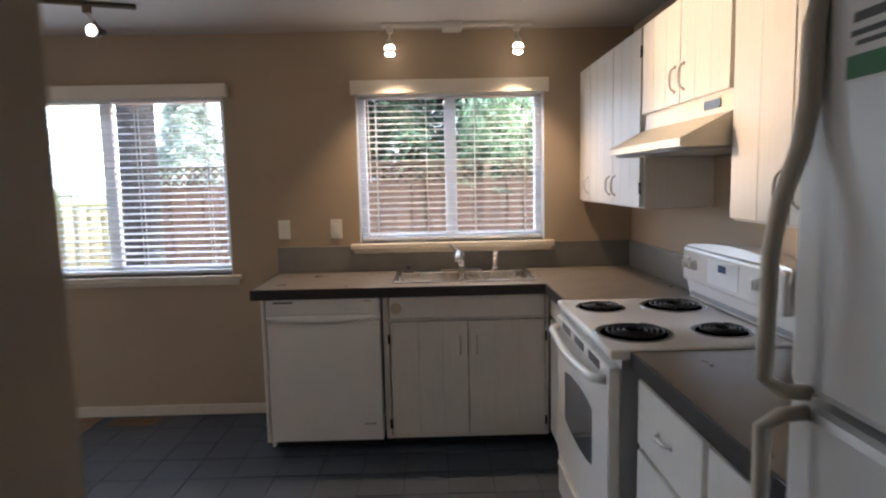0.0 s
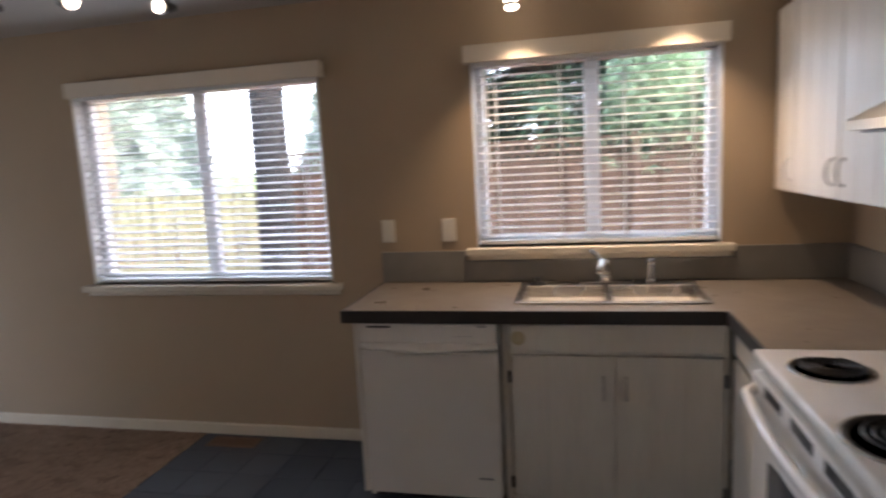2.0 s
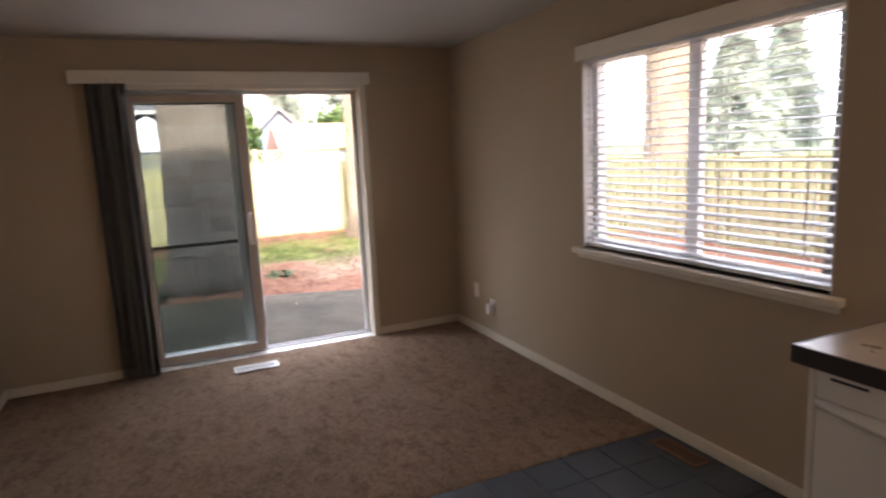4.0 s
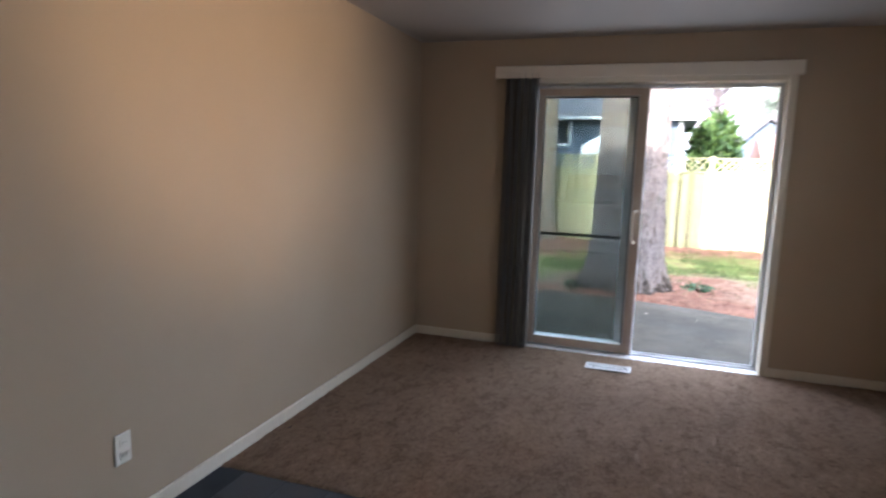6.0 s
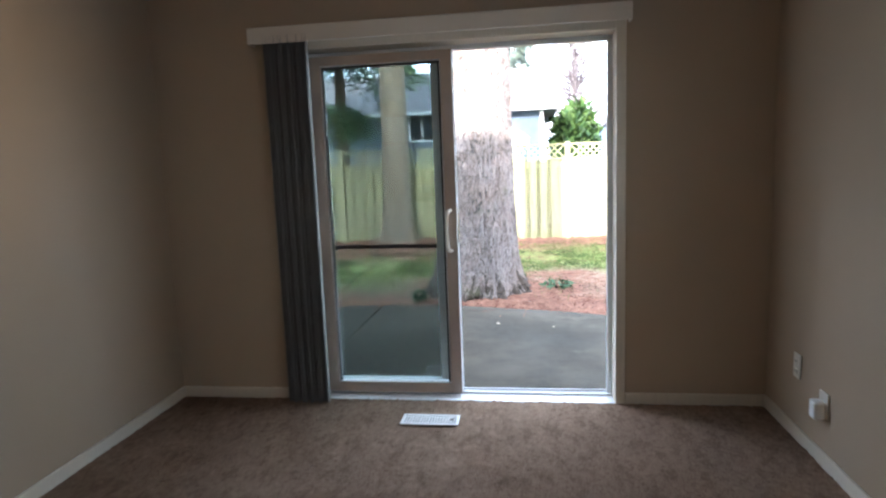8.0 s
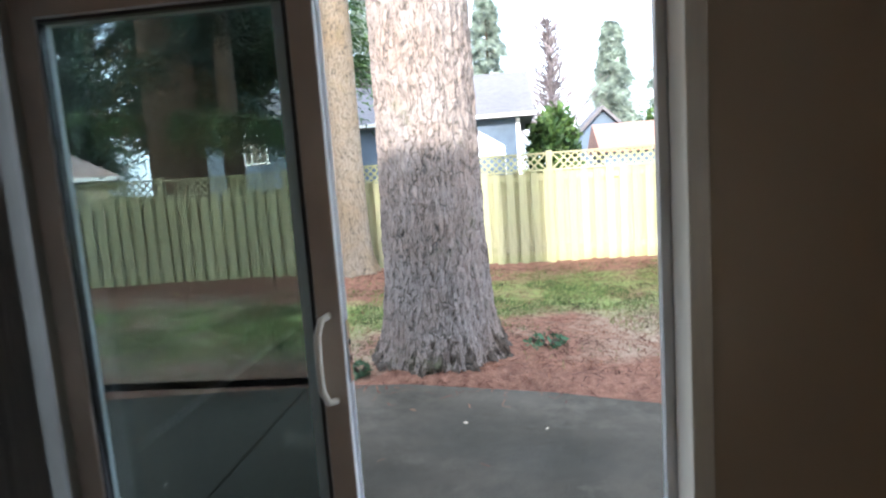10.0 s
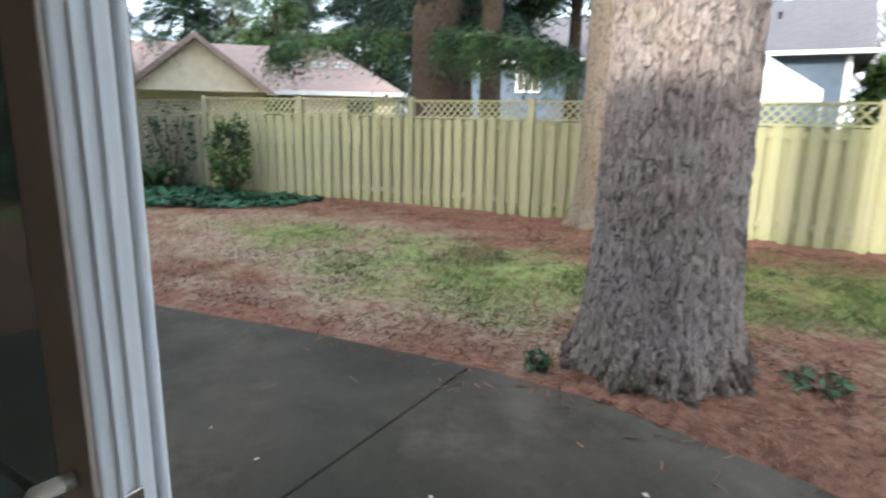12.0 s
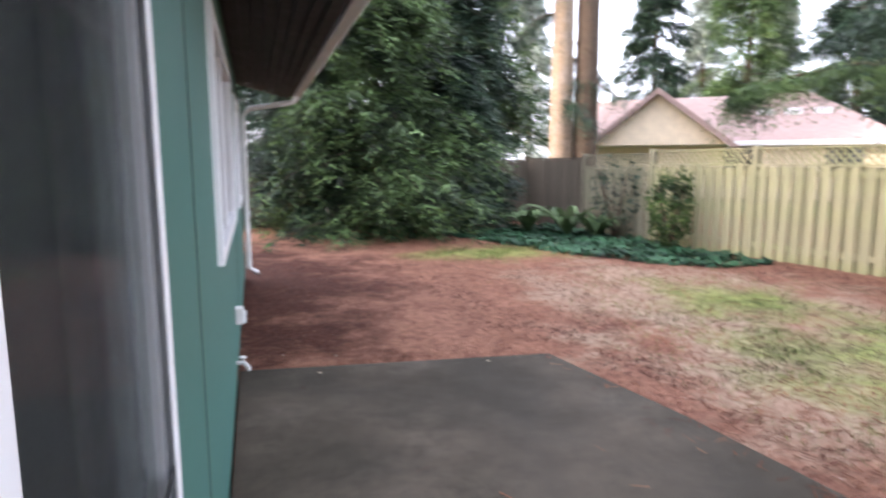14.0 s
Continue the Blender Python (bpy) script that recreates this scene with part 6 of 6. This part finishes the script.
bush("bush", (-34.5, 5.2, -0.2), 1.4, 1.3, 4.5, 2600, 0.22, M_HEDGE, "tall green bush beside the blue house", 71)
bush("hedge", (-52, 15.5, -0.2), 1.5, 3.5, 5.6, 2600, 0.26, M_HEDGE, "clipped dark green hedge behind the red roof", 72, "hedge")
bush("bush", (-12.55, -6.9, -0.2), 0.42, 0.42, 1.55, 1900, 0.045, M_HEDGE, "slim yellow-green shrub against the fence", 73)
bush("bush", (-12.4, -8.5, -0.2), 0.55, 0.6, 1.9, 260, 0.06, M_NEEDLEBL, "sparse dark twiggy shrub at the fence", 74)
bush("weed", (-8.05, 1.45, -0.14), 0.09, 0.10, 0.14, 120, 0.025, M_WEED, "small green weed at the foot of the trunk", 75, "weed")
bush("weed", (-8.75, 3.0, -0.16), 0.22, 0.20, 0.10, 70, 0.04, M_WEED, "small bluish weed beside the trunk", 76, "weed")


def fern(at, r, seed):
    rng = np.random.default_rng(seed)
    f = thing("fern", at, "green sword fern at the edge of the ivy", "fern")
    for k in range(26):
        a = rng.uniform(0, 6.28)
        L = r * rng.uniform(0.7, 1.15)
        rib = [np.array((at[0] + math.cos(a) * L * s, at[1] + math.sin(a) * L * s, at[2] + L * (1.75 * s - 1.2 * s * s))) for s in (j / 16 for j in range(17))]
        verts = [tuple(c) for c in rib]
        faces = []
        for j in range(16):
            s = j / 16
            side = np.array((-math.sin(a), math.cos(a), -0.15)) * 0.10 * (1 - s * 0.8) * (0.4 + min(1, s * 4))
            for sg in (-1, 1):
                i = len(verts)
                verts += [tuple(rib[j] * 0.15 + rib[j + 1] * 0.85 + side * sg), tuple(rib[j] * 0.6 + rib[j + 1] * 0.4 + side * sg)]
                faces.append((j, j + 1, i, i + 1))
        raw_part("frond", verts, faces, M_FERN, f)


fern((-11.75, -9.35, -0.15), 1.05, 81)
fern((-11.2, -10.2, -0.15), 0.85, 82)
fern((-12.1, -8.7, -0.15), 0.8, 83)

# ---- low growth ----


def inside(x, y, poly):
    hit = False
    for (ax, ay), (bx, by) in zip(poly, poly[1:] + poly[:1]):
        if (ay > y) != (by > y) and x < (bx - ax) * (y - ay) / (by - ay) + ax:
            hit = not hit
    return hit


rng = np.random.default_rng(91)
IVY = [(-13.1, -4.95), (-12.1, -4.9), (-11.3, -5.5), (-10.5, -7.2), (-9.6, -9.2), (-8.8, -10.6), (-12.4, -11.5)]
verts, faces = [], []
while len(faces) < 9000:
    x, y = rng.uniform(-13.1, -8.8), rng.uniform(-11.5, -4.9)
    if not inside(x + 0.2 * noise.noise((x * 2, y * 2, 0)), y, IVY):
        continue
    z = -0.17 + 0.10 * rng.uniform() + 0.06 * noise.noise((x * 2, y * 2, 3))
    a, s = rng.uniform(0, 6.28), rng.uniform(0.03, 0.06)
    tx, ty = rng.normal(0, 0.35), rng.normal(0, 0.35)
    i = len(verts)
    for k in range(4):
        b = a + k * 1.571
        m = s * (1.2 if k % 2 == 0 else 0.8)
        verts.append((x + m * math.cos(b), y + m * math.sin(b), z + m * (tx * math.cos(b) + ty * math.sin(b))))
    faces.append((i, i + 1, i + 2, i + 3))
tagged(raw_part("ivy", verts, faces, M_IVY, None, "dark green ivy ground cover along the fence"), "", "ivy", "", "stuff")

GRASS = [(-11.1, 3.5, 1.8, 3.2, 20000), (-10.1, -0.1, 1.6, 2.5, 14000), (-9.3, -7.6, 1.6, 0.8, 5200), (-10.5, -3.2, 1.6, 2.2, 3600)]
verts, faces = [], []
for cx, cy, sx, sy, num in GRASS:
    for _ in range(num):
        x, y = rng.normal(cx, sx * 0.55), rng.normal(cy, sy * 0.55)
        if noise.noise((x * 1.3, y * 1.3, 7)) < -0.12 or x > -8.05 or x < -13.5 or math.hypot(x + 8.55, y - 2.12) < 0.7:
            continue
        z = ground_z(x, y)
        a, h, w = rng.uniform(0, 6.28), rng.uniform(0.02, 0.065), rng.uniform(0.002, 0.005)
        lx, ly = rng.normal(0, 0.03), rng.normal(0, 0.03)
        i = len(verts)
        verts += [(x - w * math.cos(a), y - w * math.sin(a), z - 0.005), (x + w * math.cos(a), y + w * math.sin(a), z - 0.005), (x + lx, y + ly, z + h)]
        faces.append((i, i + 1, i + 2))
tagged(raw_part("grass", verts, faces, M_GRASS, None, "thin patchy lawn grass"), "", "grass", "", "stuff")

verts, faces = [], []
while len(faces) < 42000:
    x, y = rng.uniform(-13.4, -5.1), rng.uniform(-10, 6)
    on_patio = x > -7.95 and -2.0 < y < 4.5
    if on_patio and not (x < -7.3 and rng.uniform() < 0.35 * max(0, (-7.2 - x) / 0.6)):
        if rng.uniform() > 0.004:
            continue
    if x > -7.2 and y < -2.2 and rng.uniform() < 0.8:
        continue
    z = (-0.128 if on_patio else ground_z(x, y)) + 0.003
    a, L, w = rng.uniform(0, 6.28), rng.uniform(0.025, 0.10), rng.uniform(0.002, 0.006)
    c, s = math.cos(a), math.sin(a)
    up = rng.uniform(0, 0.02)
    i = len(verts)
    verts += [(x - s * w, y + c * w, z), (x + s * w, y - c * w, z), (x + c * L + s * w, y + s * L - c * w, z + up), (x + c * L - s * w, y + s * L + c * w, z + up)]
    faces.append((i, i + 1, i + 2, i + 3))
tagged(raw_part("fallen_needles", verts, faces, M_TWIG, None, "reddish fallen needles and twigs on the ground"), "", "needles", "", "stuff")
# pale dry leaves
verts, faces = [], []
for _ in range(130):
    x, y = rng.uniform(-11.5, -5.2), rng.uniform(-9, 3)
    z = (-0.127 if x > -7.7 and -1.9 < y < 4.4 else ground_z(x, y)) + 0.006
    a, s = rng.uniform(0, 6.28), rng.uniform(0.008, 0.022)
    if x > -7.7 and -1.9 < y and rng.uniform() < 0.7:
        continue
    i = len(verts)
    verts += [(x + s * math.cos(a + k * 1.571) * (1 if k % 2 else 0.6), y + s * math.sin(a + k * 1.571) * (1 if k % 2 else 0.6), z + rng.uniform(0, 0.012)) for k in range(4)]
    faces.append((i, i + 1, i + 2, i + 3))
tagged(raw_part("dry_leaves", verts, faces, surface("dry_leaf", (0.42, 0.34, 0.26), 0.8, vary=0.2), None, "pale dry leaves scattered on the ground"), "", "leaves", "", "stuff")

# ---- neighbouring houses ----


def far_window(parent, x, y0, y1, z0, z1, bars=2):
    w = part("window", boxes((x, x + 0.06, y0, y1, z0, z0 + 0.1), (x, x + 0.06, y0, y1, z1 - 0.1, z1), (x, x + 0.06, y0, y0 + 0.1, z0 + 0.1, z1 - 0.1), (x, x + 0.06, y1 - 0.1, y1, z0 + 0.1, z1 - 0.1)), M_VINYL, parent, "white framed window")
    part("pane", boxes((x, x + 0.03, y0 + 0.1, y1 - 0.1, z0 + 0.1, z1 - 0.1)), M_WINDARK, w)
    for k in range(1, bars + 1):
        y = y0 + (y1 - y0) * k / (bars + 1)
        part("bar", boxes((x + 0.031, x + 0.06, y - 0.03, y + 0.03, z0 + 0.1, z1 - 0.1)), M_VINYL, w)


h1 = thing("house", (-33, -3.0, -0.2), "grey-blue house with a dark shingled roof", "house")
HX = -30.5
part("wall", boxes((-39, HX, -11.5, 3.45, -0.3, 3.75)), M_BLUEWALL, h1)
part("roof", prism(bmesh.new(), [(HX + 0.7, 3.80), (-35.0, 6.3), (-39.8, 3.80), (-39.8, 3.65), (HX + 0.7, 3.65)], 1, -12.1, 4.1), M_ROOFGREY, h1)
part("fascia", boxes((HX + 0.7, HX + 0.78, -12.1, 4.15, 3.68, 3.82)), M_GUTTER, h1, "pale painted fascia board")
part("chimney", boxes((-35.6, -34.6, -4.6, -3.6, 5.6, 7.2), bevel=0.04), M_ROOF, h1)
part("vent_pipe", lathe(bmesh.new(), (-33, 0.9, 5.0), (0, 0, 1), [(0.06, 0), (0.06, 0.5), (0.09, 0.52), (0.09, 0.6)], 10), M_SOFFIT, h1)
part("corner_board", boxes((HX, HX + 0.05, 3.3, 3.48, -0.2, 3.65)), M_VINYL, h1, "pale corner board")
far_window(h1, HX, -9.2, -8.0, 2.45, 3.65)
far_window(h1, HX, -2.9, -1.55, 2.45, 3.75, 1)

tent = thing("canopy_tent", (-25, 2.0, -0.2), "white pop-up canopy beside the blue house", "canopy")
bm = bmesh.new()
peak = bm.verts.new((-25.5, 1.2, 3.3))
ring = [bm.verts.new(p) for p in ((-27, -0.3, 2.25), (-24, -0.3, 2.25), (-24, 2.75, 2.25), (-27, 2.75, 2.25))]
skirt = [bm.verts.new((v.co.x, v.co.y, 1.95)) for v in ring]
for i in range(4):
    bm.faces.new((ring[i], ring[(i + 1) % 4], peak))
    bm.faces.new((skirt[i], skirt[(i + 1) % 4], ring[(i + 1) % 4], ring[i]))
part("canopy", bm, M_TENT, tent)
for x, y in ((-27, -0.3), (-24, -0.3), (-24, 2.75), (-27, 2.75)):
    part("pole", rod(bmesh.new(), (x, y, -0.2), (x, y, 2.0), 0.025, None, 8), M_GUTTER, tent)

h2 = thing("house", (-43, 9.5, -0.2), "pale blue gabled house with white trim", "house")
part("wall", prism(bmesh.new(), [(6.9, -0.3), (11.0, -0.3), (11.0, 2.7), (8.95, 4.7), (6.9, 2.7)], 0, -47, -43), M_BLUEWALL, h2)
part("roof", prism(bmesh.new(), [(6.5, 2.35), (8.95, 4.75), (11.4, 2.35), (11.4, 2.6), (8.95, 5.0), (6.5, 2.6)], 0, -47.5, -42.5), M_ROOFGREY, h2)
part("window", boxes((-43.0, -42.93, 8.5, 9.4, 2.0, 3.3), bevel=0.02), M_VINYL, h2, "white gable window")
h3 = thing("house", (-37, 11.5, -0.2), "low outbuilding with a red shingled roof", "house")
part("wall", boxes((-40, -36, 7.9, 16, -0.3, 2.2)), M_BLUEWALL, h3)
part("roof", prism(bmesh.new(), [(-35.6, 2.1), (-38, 3.55), (-40.4, 2.1), (-40.4, 1.95), (-35.6, 1.95)], 1, 7.6, 16.4), M_ROOFRED, h3)

# a cream house that stands askew beyond the south-west corner
h4 = thing("house", (-28, -21, -0.2), "cream stuccoed house with a wide reddish brown roof", "house")
TURN = Matrix.Translation((-26.0, -26.3, 0)) @ Matrix.Rotation(math.atan2(0.697, -0.717), 4, "Z")


def askew(name, bm, mat, label=""):
    bmesh.ops.transform(bm, matrix=TURN, verts=bm.verts)
    return part(name, bm, mat, h4, label)


# along the ridge is local x; towards the yard is local -y
askew("wall", boxes((-3, 10.4, -3.9, 4, -0.3, 2.45)), M_CREAM)
bm = bmesh.new()
v = [bm.verts.new(p) for p in ((-3.6, -4.5, 2.4), (11, -4.5, 2.4), (11, 4.5, 2.4), (-3.6, 4.5, 2.4), (-3.6, 0, 4.9), (7.6, 0, 4.9))]
for f in ((0, 1, 5, 4), (1, 2, 5), (2, 3, 4, 5), (3, 0, 4), (0, 3, 2, 1)):
    bm.faces.new([v[i] for i in f])
askew("roof", bm, M_ROOFTAN, "reddish brown shingled roof")
askew("fascia", boxes((-3.6, 11, -4.62, -4.5, 2.25, 2.45)), M_GUTTER)
askew("gable", prism(bmesh.new(), [(-1.7, 2.3), (4.1, 2.3), (1.2, 4.55)], 1, -5.4, -1.0), M_CREAM, "cream gable wall")
askew("gable_roof", prism(bmesh.new(), [(-2.3, 2.15), (1.2, 4.85), (4.7, 2.15), (4.3, 2.15), (1.2, 4.58), (-1.9, 2.15)], 1, -5.9, 0.0), M_ROOFTAN, "roof of the cross gable")
for x in (5.2, 6.4, 7.6):
    askew("roof_vent", boxes((x, x + 0.7, -2.1, -1.6, 3.6, 4.02), bevel=0.05), M_GUTTER, "pale metal roof vent")
for x in (4.0, 8.0):
    askew("window", boxes((x, x + 1.4, -3.96, -3.89, 1.0, 2.2)), M_WINDARK, "dark window under the eaves")

# ---- slate floor tiles, laid last ----
floor_ob = bpy.data.objects["floor"]
ORIGIN[floor_ob.name] = Vector((0, 0, 0))
PITCH = 0.212
bm = boxes((-PITCH / 2 + 0.002, PITCH / 2 - 0.002, -PITCH / 2 + 0.002, PITCH / 2 - 0.002, -0.012, 0.0), bevel=0.0015)
bmesh.ops.recalc_face_normals(bm, faces=bm.faces)
tile = bpy.data.meshes.new("tile")
bm.to_mesh(tile)
bm.free()
tile.materials.append(M_SLATE)
rnd = random.Random(9)
y = 3.80
while y > -0.3:
    x = -2.405 + PITCH / 2 if y > YS + 0.1 else -0.5 + PITCH / 2
    while x < 0.9:
        if not (x > 0.45 and y > 0.2) and not (y > 3.65 and x > -1.2):
            shared("tile", tile, (x, y, FZ + rnd.uniform(-0.0012, 0.0004)), floor_ob, (radians(rnd.uniform(-0.15, 0.15)), radians(rnd.uniform(-0.15, 0.15)), 0))
        x += PITCH
    y -= PITCH
